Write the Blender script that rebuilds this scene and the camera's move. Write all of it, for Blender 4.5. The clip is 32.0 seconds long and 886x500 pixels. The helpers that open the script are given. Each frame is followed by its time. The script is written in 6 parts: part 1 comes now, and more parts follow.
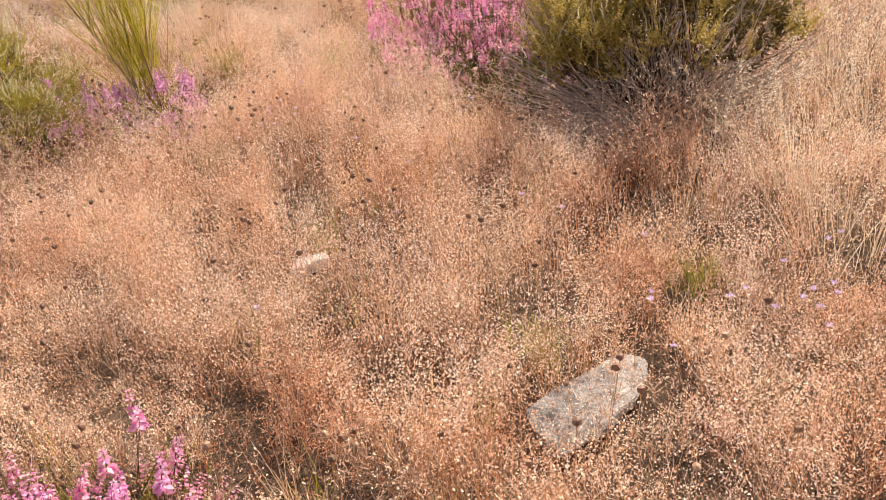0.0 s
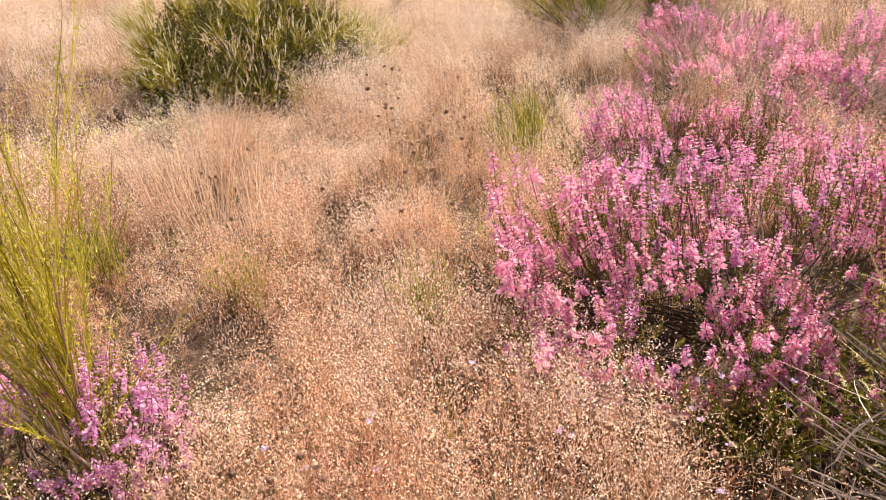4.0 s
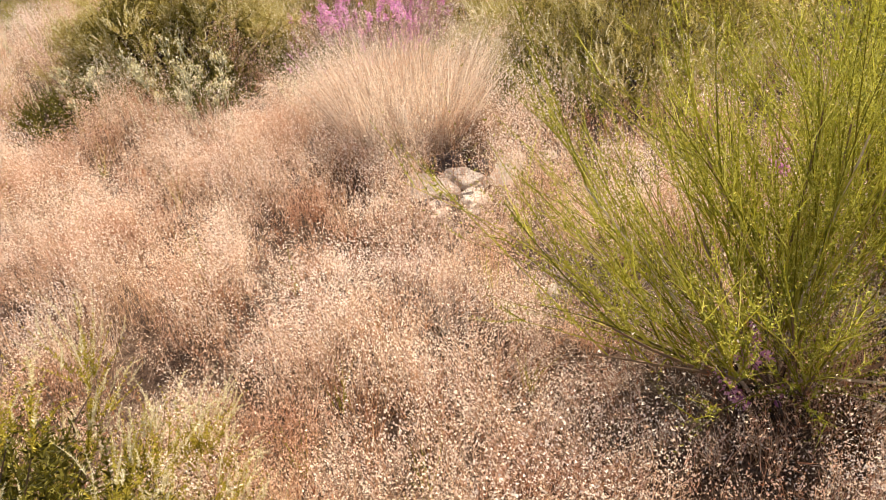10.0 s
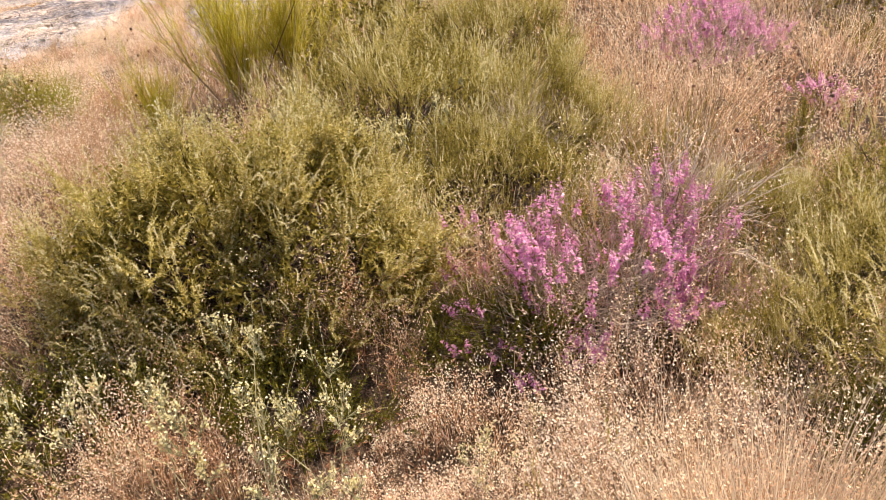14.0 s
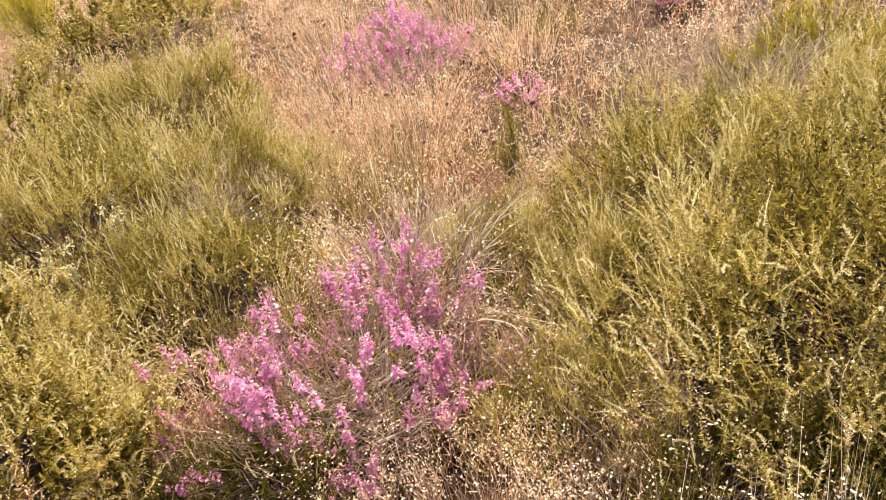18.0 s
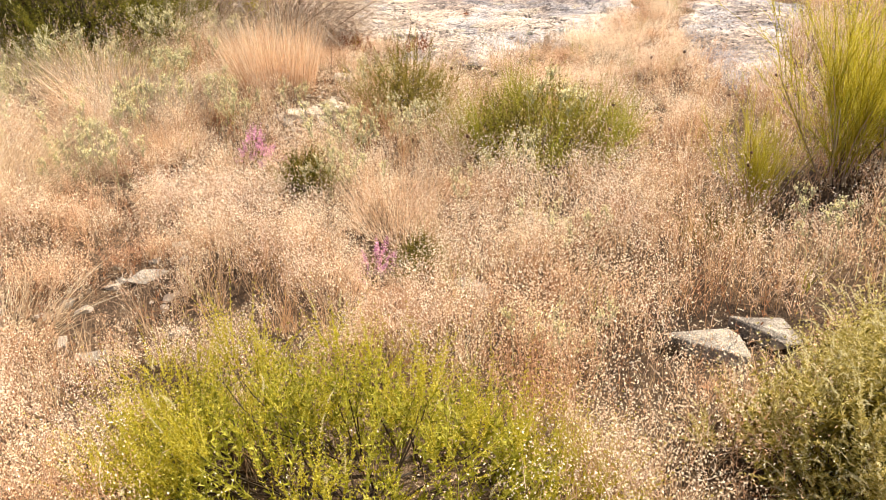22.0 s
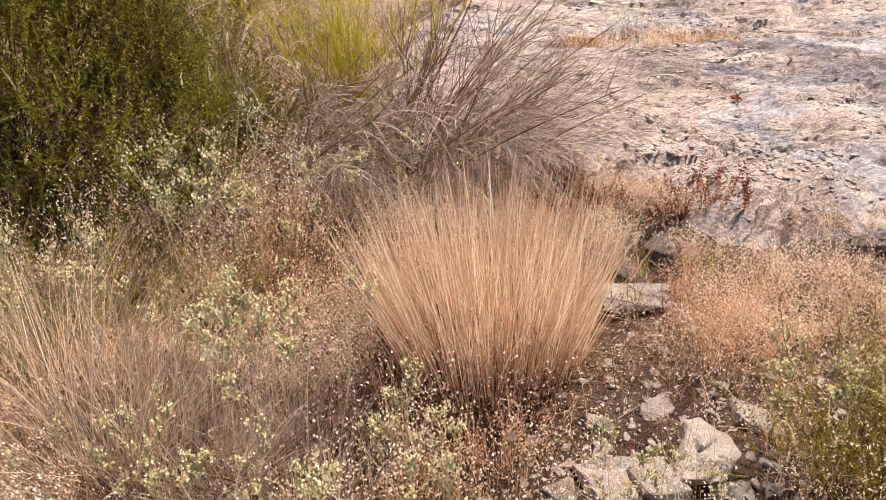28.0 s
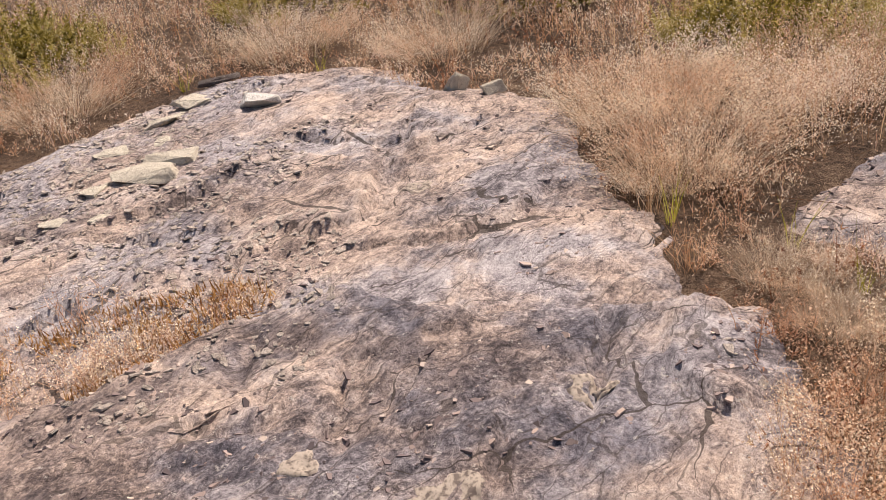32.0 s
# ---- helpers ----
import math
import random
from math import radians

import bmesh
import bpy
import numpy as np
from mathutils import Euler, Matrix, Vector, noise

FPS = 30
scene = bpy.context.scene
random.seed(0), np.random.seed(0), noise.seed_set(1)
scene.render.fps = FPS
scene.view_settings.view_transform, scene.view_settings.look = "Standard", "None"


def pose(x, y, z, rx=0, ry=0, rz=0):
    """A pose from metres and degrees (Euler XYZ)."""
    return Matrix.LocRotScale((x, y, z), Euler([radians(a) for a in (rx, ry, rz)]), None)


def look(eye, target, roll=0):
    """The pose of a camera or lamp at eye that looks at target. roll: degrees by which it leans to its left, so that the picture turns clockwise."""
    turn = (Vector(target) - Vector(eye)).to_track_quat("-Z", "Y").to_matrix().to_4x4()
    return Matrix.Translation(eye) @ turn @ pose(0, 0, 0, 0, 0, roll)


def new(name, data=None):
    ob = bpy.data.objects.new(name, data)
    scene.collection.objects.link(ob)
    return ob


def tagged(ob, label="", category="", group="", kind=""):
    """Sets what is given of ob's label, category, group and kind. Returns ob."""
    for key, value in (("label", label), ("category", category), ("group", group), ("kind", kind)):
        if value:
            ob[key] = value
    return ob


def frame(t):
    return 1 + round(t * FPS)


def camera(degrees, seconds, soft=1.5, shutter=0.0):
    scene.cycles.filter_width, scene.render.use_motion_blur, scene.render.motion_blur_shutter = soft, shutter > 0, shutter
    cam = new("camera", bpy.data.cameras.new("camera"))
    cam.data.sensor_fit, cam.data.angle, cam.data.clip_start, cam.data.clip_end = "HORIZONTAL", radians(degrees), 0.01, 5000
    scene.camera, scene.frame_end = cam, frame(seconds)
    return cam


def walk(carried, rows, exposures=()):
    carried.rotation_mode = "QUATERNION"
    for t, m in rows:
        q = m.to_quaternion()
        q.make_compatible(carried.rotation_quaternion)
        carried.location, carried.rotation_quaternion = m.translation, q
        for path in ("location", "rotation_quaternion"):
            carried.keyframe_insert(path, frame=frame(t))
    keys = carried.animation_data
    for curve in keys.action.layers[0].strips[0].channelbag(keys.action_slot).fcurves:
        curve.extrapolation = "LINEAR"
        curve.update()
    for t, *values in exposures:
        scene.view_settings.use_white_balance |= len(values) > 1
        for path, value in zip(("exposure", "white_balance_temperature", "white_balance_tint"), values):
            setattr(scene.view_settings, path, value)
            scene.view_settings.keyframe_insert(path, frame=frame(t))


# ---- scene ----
cam = camera(54.1, 32.0, 0.9)
PATH = [
    (0.0, pose(0.000, 0.000, 1.500, 61.90, 5.10, -2.70)),
    (0.5, pose(0.029, 0.243, 1.471, 61.90, 5.10, -2.40)),
    (1.0, pose(0.114, 0.586, 1.500, 61.30, 5.40, -1.70)),
    (1.5, pose(0.100, 0.944, 1.471, 61.70, 5.20, -1.30)),
    (2.0, pose(0.014, 1.287, 1.500, 61.50, 4.80, -1.20)),
    (2.5, pose(-0.057, 1.630, 1.500, 61.80, 4.80, -0.70)),
    (3.0, pose(-0.114, 1.973, 1.571, 61.60, 5.00, -0.10)),
    (3.5, pose(-0.229, 2.288, 1.600, 61.80, 5.10, 0.30)),
    (4.0, pose(-0.315, 2.631, 1.614, 61.80, 5.10, 0.50)),
    (4.5, pose(-0.372, 2.989, 1.614, 61.90, 5.10, 0.90)),
    (7.0, pose(-0.358, 4.676, 1.614, 61.40, 5.90, -1.20)),
    (7.5, pose(-0.429, 5.005, 1.614, 61.10, 6.20, -2.80)),
    (8.0, pose(-0.429, 5.348, 1.614, 61.00, 6.50, -3.80)),
    (8.5, pose(-0.400, 5.663, 1.600, 60.90, 6.80, -4.20)),
    (9.0, pose(-0.429, 6.006, 1.543, 60.90, 7.00, -5.90)),
    (9.5, pose(-0.443, 6.392, 1.514, 60.90, 7.00, -7.30)),
    (10.0, pose(-0.415, 6.807, 1.543, 60.70, 6.90, -7.30)),
    (10.5, pose(-0.415, 7.193, 1.571, 60.80, 7.00, -7.60)),
    (11.0, pose(-0.415, 7.622, 1.586, 60.90, 6.90, -7.70)),
    (11.5, pose(-0.372, 8.022, 1.614, 60.80, 7.00, -7.30)),
    (12.0, pose(-0.429, 8.380, 1.571, 61.40, 6.80, -7.10)),
    (12.5, pose(-0.543, 8.723, 1.586, 61.30, 6.50, -7.10)),
    (13.0, pose(-0.629, 9.081, 1.586, 61.50, 6.50, -6.30)),
    (13.5, pose(-0.715, 9.381, 1.629, 61.40, 6.40, -4.90)),
    (14.0, pose(-0.887, 9.624, 1.629, 61.80, 5.90, -4.10)),
    (14.5, pose(-1.001, 9.853, 1.629, 61.90, 5.60, -3.80)),
    (16.5, pose(-0.887, 10.053, 1.629, 61.40, 8.30, -10.70)),
    (17.0, pose(-0.801, 10.067, 1.614, 60.70, 10.00, -16.50)),
    (17.5, pose(-0.701, 10.096, 1.586, 60.10, 11.30, -22.20)),
    (18.0, pose(-0.643, 10.139, 1.614, 59.30, 12.00, -26.10)),
    (18.5, pose(-0.615, 10.167, 1.600, 59.10, 12.60, -27.60)),
    (19.0, pose(-0.758, 10.253, 1.629, 59.20, 12.00, -27.20)),
    (19.5, pose(-1.073, 10.310, 1.672, 60.10, 10.20, -22.10)),
    (20.0, pose(-1.373, 10.325, 1.729, 60.80, 8.70, -14.60)),
    (20.5, pose(-1.645, 10.410, 1.729, 61.60, 6.60, -5.70)),
    (21.0, pose(-1.902, 10.511, 1.757, 62.00, 4.70, 3.00)),
    (21.5, pose(-2.216, 10.496, 1.743, 62.50, 2.70, 10.90)),
    (22.0, pose(-2.588, 10.453, 1.729, 62.50, 1.00, 16.70)),
    (22.5, pose(-2.903, 10.539, 1.714, 62.20, -0.10, 21.80)),
    (23.0, pose(-3.189, 10.668, 1.672, 62.20, -0.60, 24.70)),
    (23.5, pose(-3.461, 10.839, 1.614, 62.00, -0.80, 25.70)),
    (24.0, pose(-3.661, 11.083, 1.514, 62.20, -0.60, 26.30)),
    (24.5, pose(-3.875, 11.283, 1.471, 62.20, -0.60, 26.10)),
    (26.5, pose(-4.667, 12.439, 1.427, 62.00, 0.10, 19.56)),
    (27.0, pose(-4.781, 12.822, 1.388, 62.30, 0.50, 18.66)),
    (27.5, pose(-4.832, 13.209, 1.414, 62.00, 1.00, 17.86)),
    (28.0, pose(-4.890, 13.580, 1.397, 62.20, 1.80, 14.56)),
    (28.5, pose(-4.865, 14.013, 1.371, 62.30, 3.20, 10.26)),
    (29.0, pose(-4.784, 14.443, 1.397, 62.00, 3.90, 7.76)),
    (29.5, pose(-4.756, 14.816, 1.353, 62.20, 4.90, 2.96)),
    (30.0, pose(-4.631, 15.188, 1.358, 61.90, 6.60, -2.74)),
    (30.5, pose(-4.478, 15.547, 1.410, 61.30, 7.20, -4.84)),
    (31.0, pose(-4.414, 15.883, 1.397, 61.50, 7.00, -5.94)),
    (31.5, pose(-4.311, 16.228, 1.379, 61.50, 7.00, -6.64)),
    (32.0, pose(-4.066, 16.574, 1.414, 61.00, 7.80, -6.64)),
]
walk(cam, PATH, [(0.0, 0.95, 6500, 10), (2.0, 1.11, 6500, 10), (7.5, 0.97, 6500, 11), (9.0, 1.13, 6550, 11), (13.0, 0.97, 6750, 10), (16.5, 1.13, 7150, 10), (19.0, 1.37, 7250, 10), (20.0, 1.39, 7250, 6), (21.5, 1.27, 7150, 4), (22.0, 1.17, 7050, 4), (23.0, 0.91, 6750, 9), (24.0, 0.81, 6600, 11), (27.0, 0.71, 6500, 11), (29.0, 0.58, 6650, 14), (31.0, 0.22, 6690, 15), (32.0, 0.28, 6700, 15)])

# ---------------------------------------------------------------- light
SUN_AZ, SUN_EL = 35.0, 51.0          # degrees clockwise from +y, above the ground
world = bpy.data.worlds.new("sky_world")
scene.world = world
world.use_nodes = True
wn = world.node_tree.nodes
sky = wn.new("ShaderNodeTexSky")
sky.sky_type = "NISHITA"
sky.sun_disc = False
sky.sun_elevation = radians(SUN_EL)
sky.sun_rotation = radians(SUN_AZ)
sky.air_density, sky.dust_density = 1.2, 3.0
wn["Background"].inputs["Strength"].default_value = 0.085
world.node_tree.links.new(sky.outputs[0], wn["Background"].inputs["Color"])
sun_data = bpy.data.lights.new("sun", "SUN")
sun_data.energy, sun_data.angle, sun_data.color = 4.9, radians(2.0), (1.0, 0.9, 0.76)
sun = new("sun", sun_data)
sa, se = radians(SUN_AZ), radians(SUN_EL)
sun_way = Vector((math.sin(sa) * math.cos(se), math.cos(sa) * math.cos(se), math.sin(se)))
sun.matrix_world = look(tuple(sun_way * 60), (0, 0, 0))

# ---------------------------------------------------------------- noise and outlines in the plan


def lattice(i, j, seed):
    h = (i.astype(np.int64) * 374761393 + j.astype(np.int64) * 668265263 + seed * 974634777) & 0x7FFFFFFF
    h = ((h ^ (h >> 13)) * 1274126177) & 0x7FFFFFFF
    return ((h ^ (h >> 16)) & 0xFFFF) / 65535.0


def vnoise(x, y, seed=0):
    """Smooth noise, 0 to 1."""
    i, j = np.floor(x), np.floor(y)
    u, v = x - i, y - j
    u, v = u * u * (3 - 2 * u), v * v * (3 - 2 * v)
    a, b = lattice(i, j, seed), lattice(i + 1, j, seed)
    c, d = lattice(i, j + 1, seed), lattice(i + 1, j + 1, seed)
    return (a * (1 - u) + b * u) * (1 - v) + (c * (1 - u) + d * u) * v


def fnoise(x, y, seed=0, octaves=4):
    s, amp, tot = 0, 1.0, 0
    for k in range(octaves):
        s = s + amp * vnoise(x * 2 ** k + 17 * k, y * 2 ** k - 9 * k, seed + k)
        tot += amp
        amp *= 0.5
    return s / tot


def cells(x, y, seed):
    """Irregular blocks: a random height and two random tilts of the block at each place, and the distance to its joint."""
    i0, j0 = np.floor(x), np.floor(y)
    best = np.full(x.shape, 9.0)
    second = np.full(x.shape, 9.0)
    lift, tx, ty = np.zeros(x.shape), np.zeros(x.shape), np.zeros(x.shape)
    for di in (-1, 0, 1):
        for dj in (-1, 0, 1):
            i, j = i0 + di, j0 + dj
            dx = x - i - lattice(i, j, seed)
            dy = y - j - lattice(i, j, seed + 1)
            dist = np.hypot(dx, dy)
            near = dist < best
            second = np.where(near, best, np.minimum(second, dist))
            best = np.where(near, dist, best)
            lift = np.where(near, lattice(i, j, seed + 2), lift)
            tx = np.where(near, (lattice(i, j, seed + 3) - 0.5) * dx, tx)
            ty = np.where(near, (lattice(i, j, seed + 4) - 0.5) * dy, ty)
    return lift, tx + ty, second - best


def inside(x, y, poly):
    hit = np.zeros(x.shape, bool)
    for (xa, ya), (xb, yb) in zip(poly, poly[1:] + poly[:1]):
        cross = ((ya > y) != (yb > y)) & (x < (xb - xa) * (y - ya) / (yb - ya + 1e-12) + xa)
        hit ^= cross
    return hit


def edge_distance(x, y, poly, closed=True):
    best = np.full(x.shape, 1e9)
    ends = poly[1:] + poly[:1] if closed else poly[1:]
    for (xa, ya), (xb, yb) in zip(poly, ends):
        dx, dy = xb - xa, yb - ya
        s = np.clip(((x - xa) * dx + (y - ya) * dy) / (dx * dx + dy * dy), 0, 1)
        best = np.minimum(best, np.hypot(x - xa - s * dx, y - ya - s * dy))
    return best


ROCK = [(-6.45, 18.1), (-6.65, 19.2), (-6.4, 20.1), (-5.8, 20.8), (-5.0, 21.55), (-4.2, 21.4), (-3.75, 20.75), (-3.25, 20.4),
        (-3.3, 19.4), (-3.22, 18.7), (-3.26, 18.1), (-3.5, 17.5), (-3.78, 17.05), (-4.05, 16.6), (-4.6, 16.5), (-5.0, 16.8),
        (-5.6, 16.95), (-6.1, 17.4)]
ROCK_EAST = [(-2.75, 17.2), (-2.9, 17.8), (-2.88, 18.3), (-2.76, 18.62), (-2.98, 18.88), (-2.75, 19.1), (-2.3, 19.35), (-1.8, 19.0), (-1.8, 18.2), (-2.0, 17.6), (-2.05, 16.7),
             (-2.3, 16.3), (-2.6, 16.6)]
STRIP = [(-5.6, 18.95), (-5.04, 19.05), (-4.65, 19.12), (-4.5, 18.95), (-4.65, 18.78), (-4.98, 18.58), (-5.25, 18.55), (-5.6, 18.5)]
LEDGE_X = (-6.6, -4.97, -4.81, -4.69, -4.5, -4.24, -3.9, -3.2)
LEDGE_Y = (18.3, 18.56, 18.71, 18.78, 18.82, 18.86, 18.6, 18.5)
CRACKS = [[(-4.3, 18.2), (-4.31, 18.4), (-4.28, 18.45), (-4.19, 18.49)], [(-4.05, 18.5), (-4.01, 18.51), (-3.95, 18.58), (-3.89, 18.56)],
          [(-4.27, 19.2), (-4.0, 19.14), (-3.8, 19.19)], [(-5.63, 19.71), (-5.28, 19.63), (-4.93, 19.45), (-4.73, 19.51)], [(-3.59, 18.52), (-3.61, 18.34), (-3.71, 18.14)],
          [(-4.9, 17.3), (-4.6, 17.15), (-4.4, 17.2)], [(-4.5, 20.3), (-4.1, 20.1), (-3.8, 20.15)]]
ROUTE = [(0, 1.0), (0, 2), (-0.4, 4), (-0.4, 9), (-1, 10), (-1.5, 10.3), (-3.5, 10.9), (-4.6, 12.4), (-4.8, 14.5), (-4.3, 17.0)]


def signed(x, y, poly):
    d = edge_distance(x, y, poly)
    return np.where(inside(x, y, poly), d, -d)


def ground_height(x, y):
    x, y = np.asarray(x, float), np.asarray(y, float)
    z = 0.10 * (fnoise(x * 0.7, y * 0.7, 3, 4) - 0.5) + 0.085 * (fnoise(x * 2.7, y * 2.7, 6, 3) - 0.5)
    far = np.clip((np.hypot(x + 2, y - 9) - 14) / 60, 0, 1)
    z = z + far * 3.0 * (fnoise(x * 0.03, y * 0.03, 9, 3) - 0.45)
    return z - 0.10 * np.clip(signed(x, y, ROCK) / 0.3, 0, 1) - 0.10 * np.clip(signed(x, y, ROCK_EAST) / 0.3, 0, 1)


def rock_height(x, y, poly):
    d = signed(x, y, poly)
    wob = 0.10 * (fnoise(x * 3, y * 3, 41, 3) - 0.5)
    d = d + wob + 0.10
    body = np.clip(d / 0.35, -1, 1)
    z = -0.03 + 0.09 * np.sin(body * np.pi / 2)
    u, v = x * 0.80 + y * 0.60, -x * 0.60 + y * 0.80
    warp = fnoise(x * 1.3, y * 1.3, 21, 4)
    wx, wy = u * 1.5 + 0.9 * warp, v * 3.0 + 1.6 * warp
    lift, tilt, joint = cells(wx, wy, 81)
    z = z + 0.030 * (lift - 0.5) + 0.045 * tilt - 0.018 * np.clip(1 - joint / 0.05, 0, 1) * (fnoise(x * 2, y * 2, 27, 2) > 0.42)
    lift, tilt, joint = cells(wx * 3.3 + 7, wy * 3.0, 91)
    z = z + 0.012 * (lift - 0.5) + 0.016 * tilt
    z = z + 0.08 * (fnoise(u * 0.9, v * 1.8, 5, 4) - 0.5)
    z = z + 0.016 * (fnoise(u * 8, v * 14, 8, 4) - 0.5) + 0.012 * (fnoise(x * 24, y * 24, 11, 2) - 0.5)
    crack = np.abs(fnoise(x * 0.9 + 3, y * 0.9, 31, 4) - 0.5)
    if poly is ROCK:
        south = np.interp(x, LEDGE_X, LEDGE_Y) + 0.06 * (fnoise(x * 6, y * 6, 33, 3) - 0.5) - y
        z = z + 0.065 * np.clip(south / 0.04, 0, 1) * np.clip(1 - south / 1.5, 0, 1)
        wander = 0.05 * (fnoise(x * 9, y * 9, 35, 3) - 0.5)
        for line in CRACKS:
            z = z - 0.028 * np.clip(1.6 - (edge_distance(x + wander, y - wander, line, False)) / 0.014, 0, 1)
    return z - 0.012 * np.clip(1 - crack / 0.012, 0, 1)


# ---------------------------------------------------------------- meshes in bulk


class Geo:
    def __init__(self):
        self.v, self.f, self.m, self.n = [], [], [], 0

    def add(self, verts, tris, mat=0):
        """n pieces of k corners each, all joined by the same triangles."""
        n, k, _ = verts.shape
        tris = np.asarray(tris)
        self.v.append(verts.reshape(-1, 3))
        self.f.append((tris[None] + (np.arange(n) * k)[:, None, None] + self.n).reshape(-1, 3))
        self.m.append(np.full(n * len(tris), mat, np.int32))
        self.n += n * k

    def mesh(self, name, mats, smooth=False):
        me = bpy.data.meshes.new(name)
        v = np.concatenate(self.v).astype(np.float32)
        f = np.concatenate(self.f).astype(np.int32)
        me.vertices.add(len(v))
        me.vertices.foreach_set("co", v.ravel())
        me.loops.add(f.size)
        me.loops.foreach_set("vertex_index", f.ravel())
        me.polygons.add(len(f))
        me.polygons.foreach_set("loop_start", np.arange(0, f.size, 3, dtype=np.int32))
        me.polygons.foreach_set("material_index", np.concatenate(self.m))
        me.polygons.foreach_set("use_smooth", np.full(len(f), smooth))
        me.update(calc_edges=True)
        for mat in mats:
            me.materials.append(mat)
        return me


def unit(a):
    return a / (np.linalg.norm(a, axis=-1, keepdims=True) + 1e-9)


def side_of(d, rng):
    r = rng.normal(size=d.shape)
    return unit(np.cross(d, r))


def ribbons(g, p, d, length, width, rng, bend=None, segs=2, mat=0):
    """Tapered blades from p along d, each bent by the vector bend towards its tip."""
    n = len(p)
    length = np.broadcast_to(length, (n,))[:, None]
    width = np.broadcast_to(width, (n,))[:, None]
    bend = np.zeros((n, 3)) if bend is None else bend
    side = side_of(d, rng)
    rows = []
    for k in range(segs):
        s = k / segs
        c = p + d * length * s + bend * length * s * s
        w = width * (1 - 0.6 * s) * 0.5
        rows += [c - side * w, c + side * w]
    rows.append(p + d * length + bend * length)
    tris = []
    for k in range(segs - 1):
        a = 2 * k
        tris += [(a, a + 1, a + 3), (a, a + 3, a + 2)]
    a = 2 * (segs - 1)
    tris.append((a, a + 1, a + 2))
    g.add(np.stack(rows, 1), tris, mat)


def tubes(g, pts, r0, r1, mat=0, sides=3):
    """Tapered twigs along n polylines of m points."""
    n, m, _ = pts.shape
    t = unit(pts[:, -1] - pts[:, 0])
    ref = np.where(np.abs(t[:, 2:3]) > 0.8, np.array([[1.0, 0, 0]]), np.array([[0, 0, 1.0]]))
    a = unit(np.cross(t, ref))
    b = np.cross(t, a)
    r0 = np.broadcast_to(r0, (n,))[:, None]
    r1 = np.broadcast_to(r1, (n,))[:, None]
    rows = []
    for k in range(m):
        r = r0 + (r1 - r0) * k / (m - 1)
        for q in range(sides):
            w = 2 * math.pi * q / sides
            rows.append(pts[:, k] + r * (a * math.cos(w) + b * math.sin(w)))
    tris = []
    for k in range(m - 1):
        for q in range(sides):
            i, j = k * sides + q, k * sides + (q + 1) % sides
            tris += [(i, j, j + sides), (i, j + sides, i + sides)]
    g.add(np.stack(rows, 1), tris, mat)


def seeds(g, p, d, length, width, rng, mat=0):
    """Small husks: two crossed facets each."""
    n = len(p)
    length = np.broadcast_to(length, (n,))[:, None]
    width = np.broadcast_to(width, (n,))[:, None]
    s = side_of(d, rng)
    mid = p + d * length * 0.45
    g.add(np.stack([p, mid - s * width / 2, p + d * length, mid + s * width / 2], 1), [(0, 1, 2), (0, 2, 3)], mat)


PHI = (1 + 5 ** 0.5) / 2
ICO = unit(np.array([(-1, PHI, 0), (1, PHI, 0), (-1, -PHI, 0), (1, -PHI, 0), (0, -1, PHI), (0, 1, PHI),
                     (0, -1, -PHI), (0, 1, -PHI), (PHI, 0, -1), (PHI, 0, 1), (-PHI, 0, -1), (-PHI, 0, 1)]))
ICO_T = [(0, 11, 5), (0, 5, 1), (0, 1, 7), (0, 7, 10), (0, 10, 11), (1, 5, 9), (5, 11, 4), (11, 10, 2), (10, 7, 6), (7, 1, 8),
         (3, 9, 4), (3, 4, 2), (3, 2, 6), (3, 6, 8), (3, 8, 9), (4, 9, 5), (2, 4, 11), (6, 2, 10), (8, 6, 7), (9, 8, 1)]


def balls(g, p, r, rng, mat=0, flat=1.0):
    n = len(p)
    r = np.broadcast_to(r, (n,))[:, None, None]
    shape = ICO[None] * (1 + 0.18 * rng.normal(size=(n, 12, 1))) * np.array([1, 1, flat])
    g.add(p[:, None] + shape * r, ICO_T, mat)


def plates(g, p, r, rng, mat=0, thick=0.2):
    """Flat angular chips with five corners, lying a little askew."""
    n = len(p)
    r = np.broadcast_to(r, (n,))[:, None]
    tilt = unit(np.concatenate([rng.normal(0, 0.22, (n, 2)), np.ones((n, 1))], 1))
    a = side_of(tilt, rng)
    c = np.cross(tilt, a)
    top, low = [], []
    for q in range(5):
        w = 2 * math.pi * q / 5 + rng.uniform(-0.4, 0.4, (n, 1))
        o = (a * np.cos(w) * 1.3 + c * np.sin(w) * 0.85) * r * rng.uniform(0.6, 1.15, (n, 1))
        top.append(p + o * 0.9 + tilt * r * thick)
        low.append(p + o - tilt * r * 0.2)
    tris = [(0, 1, 2), (0, 2, 3), (0, 3, 4)]
    for q in range(5):
        i, j = q, (q + 1) % 5
        tris += [(5 + i, 5 + j, j), (5 + i, j, i)]
    g.add(np.stack(top + low, 1), tris, mat)


def cone_ways(n, rng, spread, lean=(0, 0)):
    """Unit ways about the upright, spread in radians."""
    az = rng.uniform(0, 2 * math.pi, n)
    tilt = np.abs(rng.normal(0, spread, n))
    d = np.stack([np.sin(tilt) * np.cos(az) + lean[0], np.sin(tilt) * np.sin(az) + lean[1], np.cos(tilt)], 1)
    return unit(d)


# ---------------------------------------------------------------- materials


def link(nt, a, b):
    nt.links.new(a, b)


